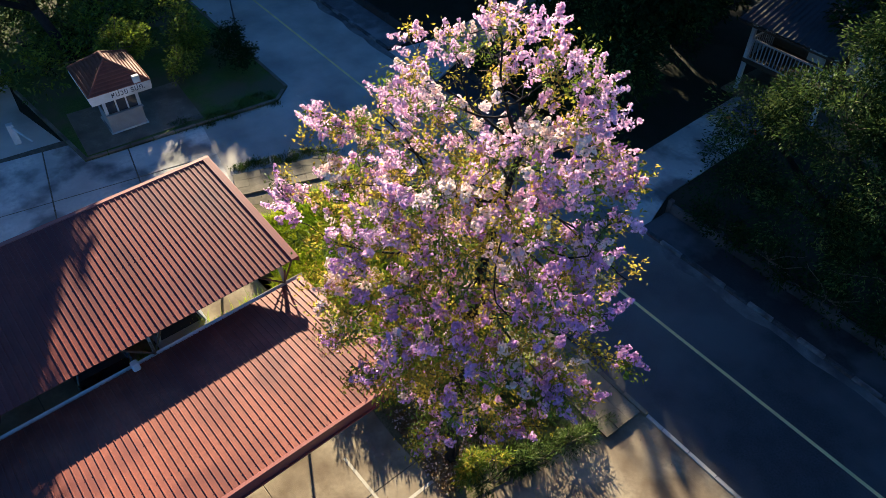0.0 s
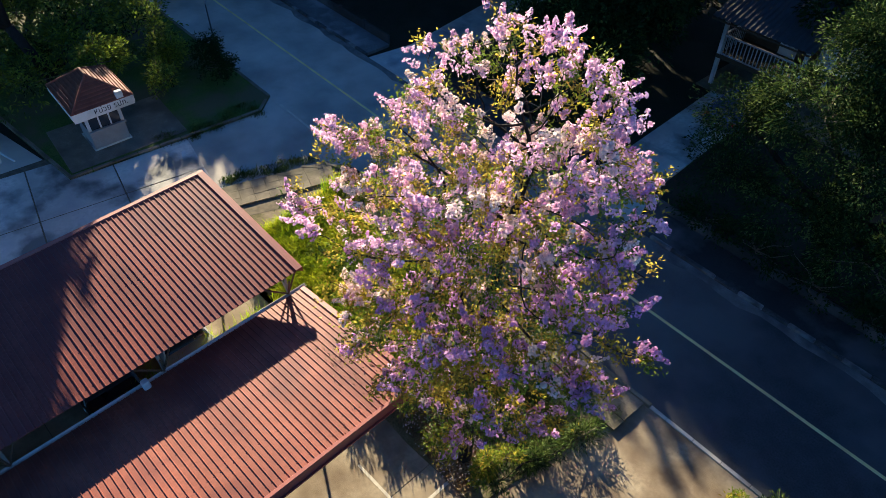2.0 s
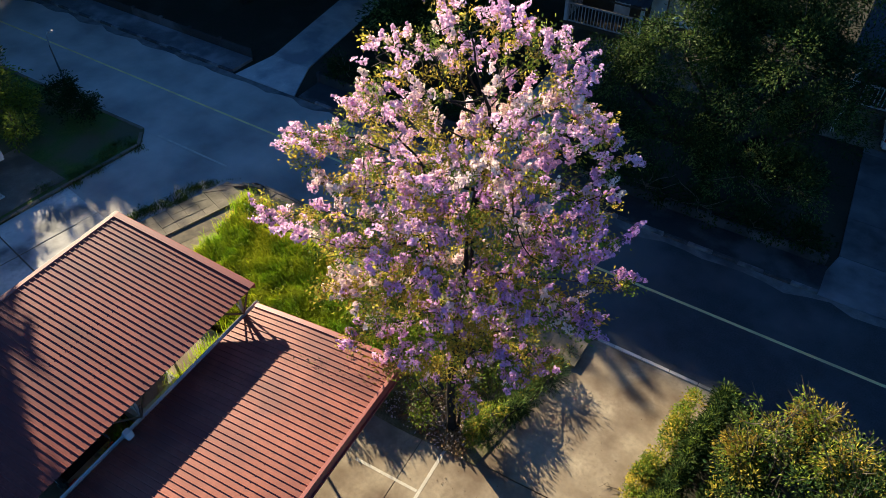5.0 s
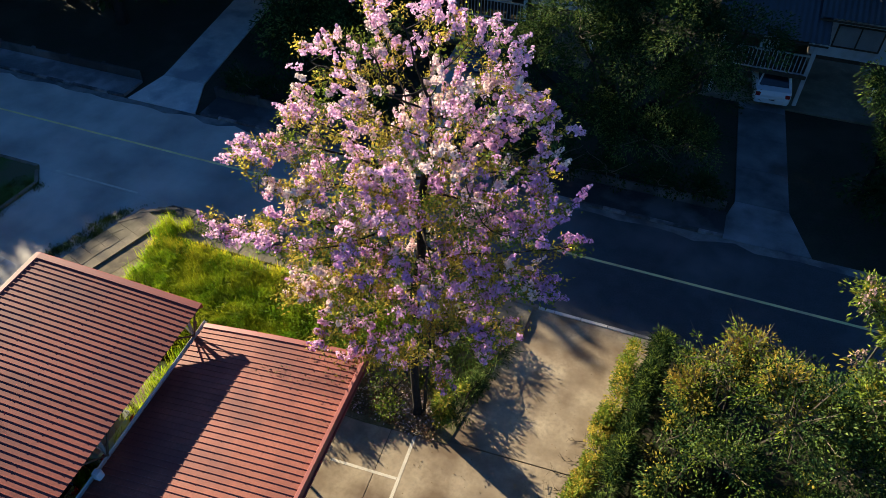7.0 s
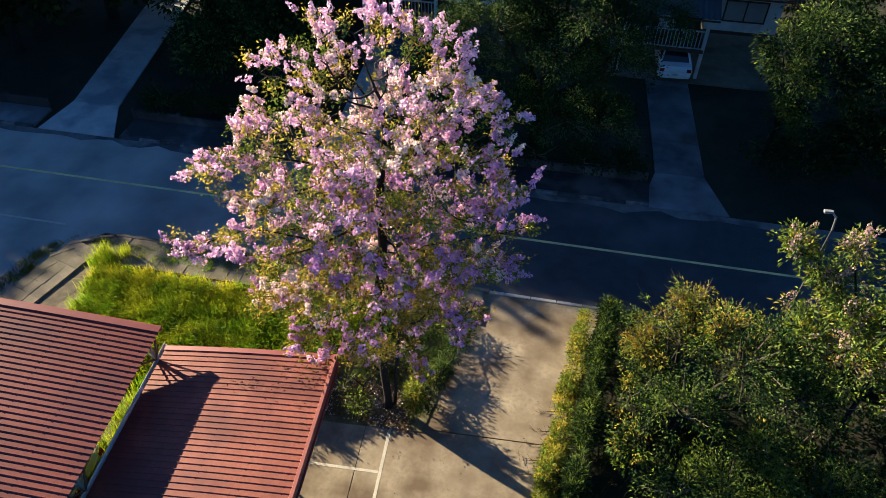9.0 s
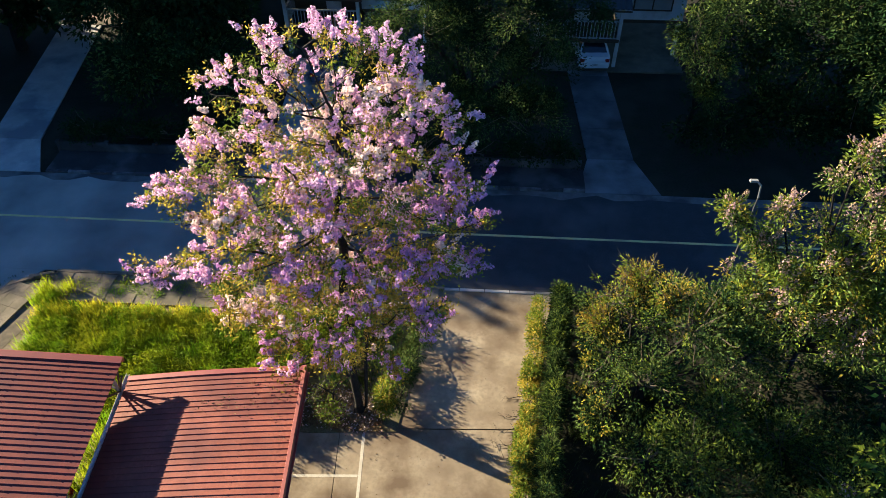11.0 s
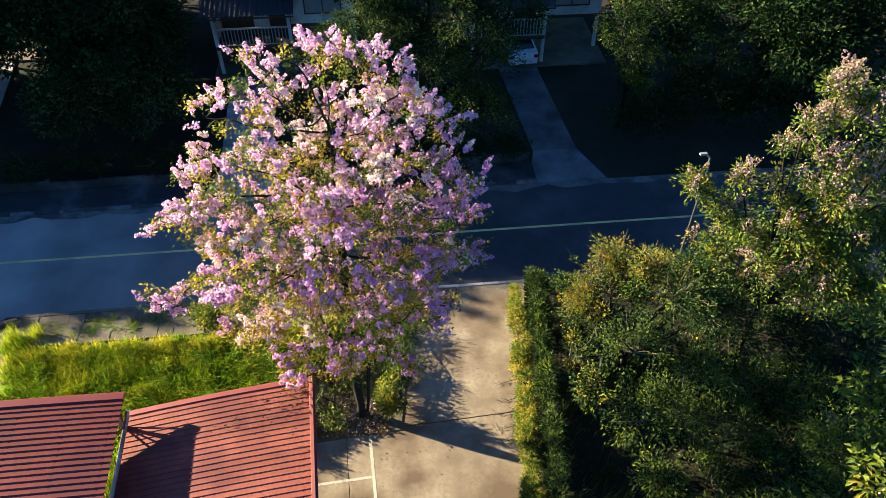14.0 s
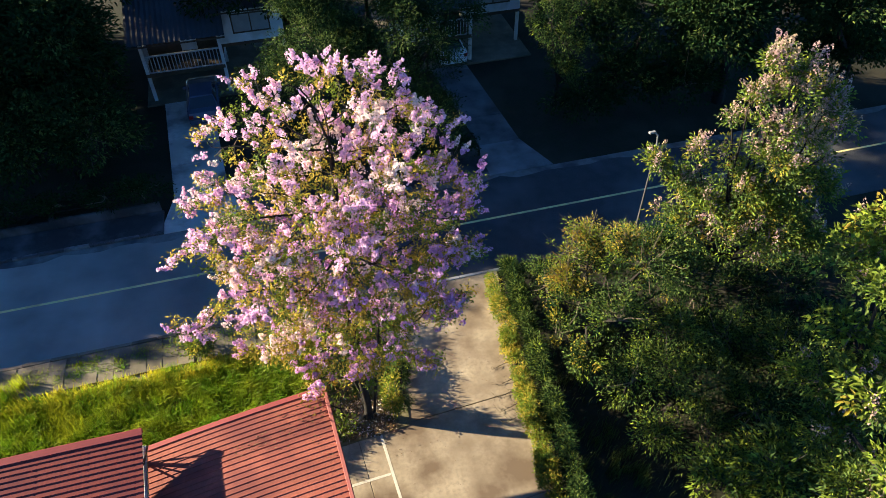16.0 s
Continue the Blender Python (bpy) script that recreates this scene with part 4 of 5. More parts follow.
def branch_parts(N, par, tree, material, thin, power, trunk_r, base, limbs):
    """Tubes along the branches: the trunk and the thickest limbs as parts of their own, the rest as one."""
    n = len(N)
    kids = [[] for _ in range(n)]
    for i, p in enumerate(par):
        if p >= 0:
            kids[p].append(i)
    load = np.zeros(n)
    for i in range(n - 1, -1, -1):
        load[i] = max(1.0, sum(load[k] for k in kids[i]))
    r = thin * load ** power
    r = np.minimum(r, trunk_r)
    chains = []
    todo = [(0, -1)]
    while todo:
        i, frm = todo.pop()
        ch = ([frm] if frm >= 0 else []) + [i]
        while kids[i]:
            ks = sorted(kids[i], key=lambda k: -load[k])
            todo += [(k, i) for k in ks[1:]]
            i = ks[0]
            ch.append(i)
        chains.append(ch)
    chains.sort(key=lambda c: -load[c[min(1, len(c) - 1)]])
    rest = Geo()
    for k, c in enumerate(chains):
        rad = [min(r[i], r[c[1]] if len(c) > 1 else r[i]) for i in c]
        pts = [N[i] - base for i in c]
        if k == 0:
            rad[0] = r[c[0]] * 1.35
            put("trunk", Geo().tube(pts, rad, 9), material, tree, "dark grey-brown trunk", True)
        elif k <= limbs:
            put("limb", Geo().tube(pts, rad, 6), material, tree, "", True)
        else:
            rest.tube(pts, rad, 4)
    ob = put("twig", rest, twig_mat, tree, "thin pale twigs")
    tagged(ob, kind="stuff")
    tips = np.array([i for i in range(n) if not kids[i]])
    return tips, load


BASE = np.array([-8.75, 6.2, 0.0])
# height, half widths east-west and north-south, middle of the crown
CROWN = np.array([
    (3.9, 0.6, 0.6, -8.7, 5.6), (4.6, 1.6, 1.4, -8.7, 5.6), (5.5, 2.7, 2.1, -8.8, 5.7), (6.5, 3.1, 2.4, -8.8, 5.9),
    (8.0, 3.6, 2.6, -8.85, 6.1), (9.5, 3.7, 2.6, -8.9, 6.4), (11.0, 3.5, 2.3, -8.7, 6.9), (12.0, 2.85, 1.9, -8.7, 7.3),
    (12.7, 1.95, 1.3, -8.75, 7.6), (13.1, 0.7, 0.6, -8.6, 7.9)])
# where the boughs that make the outline end
BOUGHS = np.array([
    (-8.5, 8.1, 13.1), (-7.6, 8.0, 12.8), (-10.4, 8.5, 12.4), (-11.6, 7.8, 11.9), (-5.8, 7.1, 11.5), (-5.7, 6.4, 10.7),
    (-4.9, 7.5, 8.0), (-5.8, 5.4, 8.7), (-11.9, 5.2, 10.5), (-12.6, 5.6, 9.8), (-12.7, 4.4, 8.3), (-11.2, 3.6, 9.1),
    (-11.9, 5.5, 5.7), (-7.0, 4.0, 5.6), (-6.1, 4.7, 6.8), (-8.0, 6.4, 12.6), (-6.4, 6.4, 12.1), (-11.3, 6.4, 10.8),
    (-6.2, 6.2, 5.3), (-7.4, 5.0, 4.8), (-8.8, 4.5, 5.0), (-9.8, 4.9, 4.9), (-5.7, 7.3, 6.3),
    (-5.6, 7.1, 11.5), (-6.5, 6.6, 12.2), (-6.9, 7.9, 12.6), (-5.3, 6.6, 10.0)])


def crown_at(z):
    """Half widths and middle of the crown at these heights."""
    return [np.interp(z, CROWN[:, 0], CROWN[:, k]) for k in (1, 2, 3, 4)]


def crown_points(rng, count, inner, outer):
    """Points in the crown between two shares of its half widths; the south side is open below."""
    z = rng.uniform(4.0, 13.0, count * 3)
    rx, ry, cx, cy = crown_at(z)
    ang = rng.random(len(z)) * 2 * math.pi
    f = np.sqrt(rng.uniform(inner ** 2, outer ** 2, len(z)))
    f = f * (1 - 0.5 * np.maximum(0, -np.sin(ang)) * np.clip((6.2 - z) / 1.5, 0, 1))
    p = np.stack([cx + np.cos(ang) * rx * f, cy + np.sin(ang) * ry * f, z], 1)
    return p[rng.random(len(z)) < rx * ry / 9.7][:count]


rng = np.random.default_rng(5)
tip_list = [p for p in BOUGHS]
for p in np.concatenate([crown_points(rng, 1500, 0.72, 1.02), crown_points(rng, 500, 0.3, 0.75)]):
    if min(np.linalg.norm(p - q) for q in tip_list) > 0.9:
        tip_list.append(p)
TIPS = np.array(tip_list)


def crown_env(rng, count):
    """Points that the branches grow towards: tufts round the boughs' ends, and a few between."""
    tuft = np.repeat(TIPS, 13, 0) + rng.normal(size=(len(TIPS) * 13, 3)) * np.array([0.27, 0.27, 0.2])
    return np.concatenate([tuft, crown_points(rng, count, 0.15, 0.9)])


stem_a = [BASE + np.array([0.05 * math.sin(k * 0.9), 0.003 * k * k + 0.04 * math.cos(k * 1.3) - 0.04, 0.45 * k]) for k in range(24)]
stem_b = [BASE] + [BASE + np.array([0.26 + 0.04 * k, 0.02 - 0.02 * k + 0.03 * math.sin(k), 0.25 + 0.45 * k]) for k in range(12)]
stem_c = [BASE] + [BASE + np.array([-0.1 - 0.1 * k, 0.1 + 0.06 * k, 1.3 + 0.45 * k]) for k in range(12)]
N, par = grow(rng, [stem_a, stem_b, stem_c], crown_env, 420, 0.3, 3.4, 0.36, np.array([0, 0, 0.25]))
tree = thing("flowering_tree", tuple(BASE), "tall tree in full pink blossom, violet where its shade is coloured in, with sparse golden-green leaves", "tree")
tips, load = branch_parts(N, par, tree, bark, 0.0085, 0.47, 0.15, BASE, 40)

rx, ry, cx, cy = crown_at(N[:, 2])
out2 = np.stack([(N[:, 0] - cx) / rx, (N[:, 1] - cy) / ry, np.zeros(len(N))], 1)
rad = np.linalg.norm(out2, axis=1)
near = np.linalg.norm(N[:, None] - TIPS[None], axis=2)
owner, gap = near.argmin(1), near.min(1)
# each tuft has its own share of blossom: most in the upper and outer crown
share = np.clip(0.78 + 0.03 * (TIPS[:, 2] - 4.0), 0.78, 1.0) * rng.choice([0.2, 0.8, 1.0, 1.15], len(TIPS), p=[0.25, 0.3, 0.25, 0.2])
share[:len(BOUGHS)] = 1.0
cand = np.where((gap < 0.62) & (load < 6) & (N[:, 2] > 3.9))[0]
pick = cand[rng.random(len(cand)) < share[owner[cand]] * 0.74]
# each flowering twig carries a spray of two or three heads
heads_on = rng.integers(2, 4, len(pick))
pick = np.repeat(pick, heads_on)
n = len(pick)
way = unit(out2[pick] + 1e-6) * rng.uniform(0.2, 1.0, (n, 1)) + np.array([0, 0, 0.7]) + rng.normal(size=(n, 3)) * 0.4
length, radius = rng.uniform(0.16, 0.4, n), rng.uniform(0.065, 0.11, n)
root = N[pick] + rng.normal(size=(n, 3)) * np.array([0.13, 0.13, 0.09])
at, face, own = panicles(rng, root, way, length, radius, 46)
at = at + rng.normal(size=at.shape) * 0.012
# low and eastern heads turn violet: the crown's blue shade put into petals
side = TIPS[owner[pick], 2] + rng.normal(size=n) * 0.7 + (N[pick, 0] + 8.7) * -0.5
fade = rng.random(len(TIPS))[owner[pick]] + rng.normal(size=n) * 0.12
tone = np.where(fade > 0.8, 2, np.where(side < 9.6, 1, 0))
size = rng.uniform(0.021, 0.036, len(at))
for k, (mat, lab) in enumerate(((petal_pink, "pink blossom panicles"), (petal_shade, "blossom panicles in violet, the shade put into their colour"), (petal_pale, "pale faded pink panicles"))):
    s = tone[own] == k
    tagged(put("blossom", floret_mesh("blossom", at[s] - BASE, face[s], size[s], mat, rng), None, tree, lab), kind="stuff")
# leaves: in tufts on the twigs, most of them lower and further in
src = np.where((load < 5) & (N[:, 2] > 3.2))[0]
leafy = np.clip(1.8 - 0.11 * TIPS[:, 2], 0.34, 1.0) * rng.choice([0.5, 0.9, 1.0], len(TIPS))
src = src[rng.random(len(src)) < leafy[owner[src]] * 0.98]
per = 48
feet = np.repeat(N[src], per, 0) + rng.normal(size=(len(src) * per, 3)) * np.array([0.14, 0.14, 0.1])
way = np.repeat(unit(out2[src] + 1e-6), per, 0) * 0.5 + rng.normal(size=feet.shape) * 0.6 + np.array([0, 0, -0.05])
m = len(feet)
kind = np.repeat(rng.choice(3, len(src), p=[0.56, 0.36, 0.08]), per)
for k, (mat, lab) in enumerate(((leaf_gold, "golden-green leaves"), (leaf_lime, "lime-green leaves"), (leaf_mid, "green leaves"))):
    s = kind == k
    tagged(put("leaves", leaf_mesh("leaves", feet[s] - BASE, way[s], rng.uniform(0.07, 0.13, m)[s], rng.uniform(0.035, 0.06, m)[s], mat, rng), None, tree, lab), kind="stuff")

# a low bough that hangs over the corner of the carport
bough = np.array([(-8.75, 5.78, 2.6), (-9.1, 5.7, 3.2), (-9.6, 5.5, 3.62), (-10.15, 5.3, 3.55), (-10.45, 5.1, 3.4)])
put("bough", Geo().tube(bough - BASE, [0.05, 0.035, 0.025, 0.016, 0.006], 5), bark, tree)
root = bough[rng.integers(3, 5, 9)] + rng.normal(size=(9, 3)) * np.array([0.13, 0.1, 0.04])
at, face, own = panicles(rng, root, np.array([-0.3, -0.3, 0.6]) + rng.normal(size=(9, 3)) * 0.4, rng.uniform(0.2, 0.36, 9), rng.uniform(0.07, 0.11, 9), 60)
tagged(put("blossom", floret_mesh("blossom", at - BASE, face, rng.uniform(0.018, 0.034, len(at)), petal_pink, rng), None, tree, "pink blossom panicles"), kind="stuff")
feet = np.repeat(bough[1:], 40, 0) + rng.normal(size=(160, 3)) * np.array([0.25, 0.25, 0.12])
tagged(put("leaves", leaf_mesh("leaves", feet - BASE, rng.normal(size=(160, 3)), rng.uniform(0.1, 0.18, 160), rng.uniform(0.05, 0.08, 160), leaf_rust, rng), None, tree, "rusty golden leaves"), kind="stuff")

# fallen petals and leaves under the tree
n = 2600
xy = np.array([-7.4, 6.6]) + rng.normal(size=(n, 2)) * np.array([2.6, 2.4])
keep = (xy[:, 0] > -7.3) & (xy[:, 0] < -3.0) & (xy[:, 1] < 11.5) | (xy[:, 1] < 5.4) & (xy[:, 0] > -9.8)
xy = xy[keep][:130]
at = np.concatenate([xy, np.full((len(xy), 1), 0.008)], 1)
me = leaf_mesh("fallen_leaves", at, np.concatenate([rng.normal(size=(len(xy), 2)), 0.12 * rng.random((len(xy), 1))], 1), rng.uniform(0.03, 0.075, len(xy)), rng.uniform(0.015, 0.035, len(xy)), leaf_dry, rng)
tagged(put("fallen_leaves", me, None), "scattered dry leaves on the concrete lot", "leaf litter", kind="stuff")

n = 2400
xy = np.array([-9.4, 6.2]) + rng.uniform(-1, 1, size=(n, 2)) * np.array([1.6, 0.85])
at = np.concatenate([xy, rng.uniform(0.035, 0.1, (n, 1))], 1)
for k, (mat, lab) in enumerate(((leaf_dry, "dry brown leaf litter under the flowering tree"), (petal_pale, "pale fallen petals under the flowering tree"))):
    s = (np.arange(n) % 5 == 0) == bool(k)
    me = leaf_mesh("leaf_litter", at[s], np.concatenate([rng.normal(size=(s.sum(), 2)), 0.3 * rng.random((s.sum(), 1))], 1), rng.uniform(0.06, 0.13, s.sum()), rng.uniform(0.03, 0.06, s.sum()), mat, rng)
    tagged(put("leaf_litter", me, None), lab, "leaf litter", kind="stuff")

# ---------------------------------------------------------------- shrubs and other trees


def bush(name, base, blobs, seed, label, category, leaves, count, spread, per, length, width, trunk=0.12, heads=None, stems=26, skin=(0.5, 0.66), bare=0.16):
    """A crown of leaf clumps round blobs, on a trunk with limbs and twigs; heads: blossom (share, material, label, height below which it is scarce); bare: how far twigs stand out."""
    rng = np.random.default_rng(seed)
    b0 = np.array((*base, 0.0))
    t = thing(name, tuple(b0), label, category)
    cen, feet, way = clumps(rng, blobs, count, spread, per, skin)
    kind = rng.choice(len(leaves), count, p=[l[2] for l in leaves])
    kind = np.repeat(kind, per)
    ln, wd = rng.uniform(*length, len(feet)), rng.uniform(*width, len(feet))
    for k, (mat, lab, _) in enumerate(leaves):
        s = kind == k
        if s.any():
            tagged(put("leaves", leaf_mesh("leaves", feet[s] - b0, way[s], ln[s], wd[s], mat, rng, fine=length[1] > 0.2 and b0[1] < 15 and b0[0] > -10), None, t, lab), kind="stuff")
    # wood: a trunk, a limb to each blob, twigs to clumps
    top = np.mean([b[:3] for b in blobs], 0) - b0
    fork = np.array([top[0] * 0.35, top[1] * 0.35, max(0.5, top[2] * 0.4)])
    put("trunk", Geo().tube([(0, 0, -0.1), fork * np.array([0.5, 0.5, 0.5]), fork], [trunk * 1.3, trunk, trunk * 0.85], 8), bark, t, "", True)
    for b in blobs:
        e = np.array(b[:3]) - b0
        mid = (fork + e) / 2 + rng.normal(size=3) * 0.2
        put("limb", Geo().tube([fork, mid, e, e + np.array([rng.normal() * 0.3, rng.normal() * 0.3, b[5] * 0.6])], [trunk * 0.7, trunk * 0.5, trunk * 0.3, trunk * 0.1], 5), bark, t, "", True)
    g = Geo()
    B = np.array(blobs)[:, :3]
    for c in cen[rng.choice(count, min(count, stems), replace=False)]:
        near = B[np.linalg.norm(B - c, axis=1).argmin()]
        g.tube([near - b0, (near + c) / 2 - b0 + rng.normal(size=3) * 0.12, c - b0, c - b0 + (c - near) * bare + np.array([0, 0, bare * 0.4])], [0.03, 0.02, 0.012, 0.004], 4)
    tagged(put("twig", g, twig_mat, t), kind="stuff")
    if heads:
        share, mat, lab, zmin = heads
        sel = cen[rng.random(count) < np.where(cen[:, 2] > zmin, share, 0.16 * share)]
        m = len(sel)
        if m:
            at, face, own = panicles(rng, sel, np.array([0, 0, 1.0]) + rng.normal(size=(m, 3)) * 0.4, rng.uniform(0.35, 0.75, m), rng.uniform(0.1, 0.2, m), 54)
            tagged(put("blossom", floret_mesh("blossom", at - b0, face, rng.uniform(0.016, 0.032, len(at)), mat, rng), None, t, lab), kind="stuff")
    return t


GOLD, LIME, MID, DARK, RUST = (leaf_gold, "golden-green leaves"), (leaf_lime, "lime-green leaves"), (leaf_mid, "green leaves"), (leaf_dark, "dark green leaves"), (leaf_rust, "rusty yellow leaves")

# hedge along the drive; its west side's sunlight is put into paler leaves
hb = [(-2.26 + 0.07 * (y - 6), y, 0.7, 0.24, 0.75, 0.7 + 0.12 * math.sin(2.1 * y)) for y in np.arange(11.2, -7, -0.8)]
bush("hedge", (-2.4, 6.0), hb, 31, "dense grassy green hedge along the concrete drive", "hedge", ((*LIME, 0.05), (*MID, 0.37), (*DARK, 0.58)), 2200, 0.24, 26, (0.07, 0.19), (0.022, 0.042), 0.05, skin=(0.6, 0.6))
hb = [(-3.0 + 0.07 * (y - 6) + 0.08 * math.sin(y * 2.3), y, 0.55, 0.29, 0.5, 0.66 + 0.14 * math.sin(y * 1.7)) for y in np.arange(11.0, -7, -0.7)]
bush("sunlit_hedge_side", (-2.9, 6.0), hb, 30, "yellow-green leaves that carry the sunlight on the west side of the hedge", "climbing plant", ((*GOLD, 0.3), (*LIME, 0.64), (*MID, 0.06)), 2500, 0.15, 20, (0.06, 0.12), (0.03, 0.05), 0.02, skin=(0.6, 0.5))
# tall shrubs behind it
bush("shrub", (0.8, 7.6), [(0.1, 8.5, 3.2, 1.2, 1.1, 1.4), (-0.6, 7.4, 2.8, 0.9, 1.1, 1.3), (1.5, 9.2, 3.1, 1.3, 1.1, 1.4), (1.5, 7.0, 4.6, 1.4, 1.3, 1.6), (0.3, 6.0, 3.2, 1.1, 1.1, 1.3), (-0.8, 5.6, 1.9, 0.7, 0.8, 1.0), (2.5, 8.0, 3.8, 1.2, 1.2, 1.4), (3.4, 8.8, 2.8, 1.6, 1.2, 1.4), (3.2, 7.0, 3.6, 1.4, 1.3, 1.5), (-0.9, 9.6, 1.5, 0.8, 1.1, 1.3), (-0.9, 11.0, 0.7, 0.8, 0.7, 0.7), (-1.0, 7.6, 1.0, 0.6, 1.2, 0.9)], 32,
     "tall yellowing shrub beside the drive", "shrub", ((*GOLD, 0.05), (*LIME, 0.15), (*MID, 0.36), (*DARK, 0.44)), 1050, 0.28, 30, (0.07, 0.13), (0.04, 0.065), 0.14, stems=260)
bush("shrub", (0.0, 8.8), [(-0.5, 8.9, 3.9, 0.8, 0.8, 0.8), (-0.9, 8.0, 3.5, 0.6, 0.7, 0.7), (0.4, 9.4, 4.2, 0.9, 0.8, 0.7), (0.9, 8.0, 4.9, 0.8, 0.8, 0.7)], 29,
     "thin-twigged shrub with rusty and golden tips", "shrub", ((*GOLD, 0.3), (*LIME, 0.45), (*RUST, 0.25)), 190, 0.26, 26, (0.08, 0.14), (0.03, 0.05), 0.07, stems=190, skin=(0.3, 0.8), bare=0.5)
bush("shrub", (1.8, 4.0), [(0.5, 4.5, 1.5, 0.9, 0.9, 1.2), (1.8, 4.6, 1.9, 1.2, 1.2, 1.3), (3.2, 4.0, 1.3, 1.4, 1.3, 1.1), (2.4, 2.6, 0.8, 1.3, 1.2, 0.7), (4.3, 2.6, 1.2, 1.5, 1.4, 1.0), (0.9, 2.8, 0.7, 0.9, 0.9, 0.6), (4.6, 5.4, 1.6, 1.5, 1.4, 1.3), (6.2, 4.0, 1.6, 1.7, 1.6, 1.3), (2.6, 5.6, 2.2, 1.3, 1.1, 1.4)], 33,
     "dense low green shrub in the shade", "shrub", ((*LIME, 0.25), (*MID, 0.45), (*DARK, 0.3)), 1000, 0.34, 24, (0.09, 0.17), (0.035, 0.06), 0.08, stems=110)
bush("shrub", (3.2, -0.6), [(2.0, 0.6, 1.0, 1.2, 1.2, 0.8), (3.6, 0.2, 1.6, 1.5, 1.4, 1.2), (4.8, -1.4, 1.8, 1.6, 1.5, 1.3), (2.8, -2.2, 1.2, 1.5, 1.4, 1.0)], 38,
     "rank leafy shrub in deep shade", "shrub", ((*LIME, 0.5), (*MID, 0.4), (*DARK, 0.1)), 700, 0.36, 20, (0.13, 0.25), (0.05, 0.09), 0.1, stems=60)
FADED = [(1.7, 8.8, 7.8, 0.42), (2.3, 8.7, 7.5, 0.5), (2.9, 8.5, 8.2, 0.45), (3.0, 8.3, 7.0, 0.65), (3.8, 8.4, 9.4, 0.3), (4.0, 8.2, 8.0, 0.5), (3.9, 8.0, 10.2, 0.5),
         (4.5, 8.1, 11.4, 0.5), (5.0, 7.9, 10.5, 0.75), (5.6, 7.8, 11.2, 0.5), (6.3, 7.9, 10.2, 0.6), (4.7, 7.7, 9.1, 0.7), (5.7, 7.6, 9.0, 0.75), (7.1, 7.7, 9.0, 0.6),
         (4.2, 7.4, 7.3, 0.8), (5.6, 7.2, 7.2, 0.8), (7.0, 7.3, 7.0, 0.8), (3.6, 7.0, 5.6, 0.8), (5.2, 6.4, 5.6, 0.9), (6.6, 6.2, 5.4, 0.9), (3.0, 8.7, 5.6, 0.8), (4.6, 8.4, 5.6, 0.9),
         (5.0, 7.3, 8.2, 0.8), (6.4, 7.2, 8.0, 0.8), (6.2, 7.4, 9.8, 0.6), (5.0, 7.0, 6.4, 0.85), (6.2, 6.9, 6.4, 0.85), (3.4, 7.7, 6.3, 0.7), (2.6, 7.4, 5.6, 0.7)]
bush("flowering_tree", (5.3, 8.0), [(x + 0.35, y, z, r, r, r) for x, y, z, r in FADED], 34,
     "flowering tree past its bloom with tan and pink heads", "tree", ((*GOLD, 0.1), (*LIME, 0.45), (*MID, 0.45)), 1250, 0.3, 20, (0.1, 0.18), (0.045, 0.07), 0.08, (0.5, petal_tan, "faded tan and pink heads", 8.4), stems=160, skin=(0.4, 0.8))
bush("tree", (6.4, 1.6), [(5.3, 3.0, 8.0, 0.8, 0.8, 0.6), (4.7, 1.3, 8.5, 0.7, 0.8, 0.6), (5.0, 1.8, 6.3, 0.9, 0.9, 0.5), (3.5, -0.9, 7.2, 0.8, 0.8, 0.6), (6.2, 0.6, 8.2, 1.0, 1.0, 0.8), (3.0, -2.4, 6.4, 0.7, 0.7, 0.5), (5.0, -2.0, 7.4, 1.1, 1.0, 0.8), (6.4, 3.4, 8.6, 0.9, 0.9, 0.7)], 35,
     "tall broad-leaved tree with large bright yellow-green leaves", "tree", ((*LIME, 0.78), (*GOLD, 0.05), (*MID, 0.17)), 300, 0.28, 20, (0.15, 0.25), (0.08, 0.125), 0.13, (0.03, petal_tan, "faded tan heads", 6.5), stems=70)
bush("tree", (5.4, -0.4), [(4.2, 1.0, 5.2, 0.9, 0.9, 0.8), (3.8, -0.4, 4.6, 0.9, 0.9, 0.8), (5.2, 0.2, 5.4, 1.1, 1.0, 0.9), (3.6, -1.8, 4.2, 1.0, 0.9, 0.8)], 28,
     "slender sapling with fine green leaves in half shade", "tree", ((*LIME, 0.55), (*MID, 0.4), (*DARK, 0.05)), 420, 0.3, 26, (0.1, 0.2), (0.04, 0.07), 0.07, (0.1, petal_tan, "faded tan heads", 4.0), stems=70)
bush("undergrowth", (7.6, 8.0), [(x + 0.5 * math.sin(3 * y), y, 1.0, 1.5, 1.3, 1.1 + 0.3 * math.sin(2 * x + y)) for x in (5.2, 7.2, 9.2, 11.2) for y in (-4.0, -1.6, 0.8, 3.2, 5.6, 8.0, 10.2)], 39,
     "dark tangled undergrowth behind the shrubs", "undergrowth", ((*MID, 0.3), (*DARK, 0.7)), 1500, 0.36, 22, (0.12, 0.24), (0.05, 0.09), 0.05, stems=40)
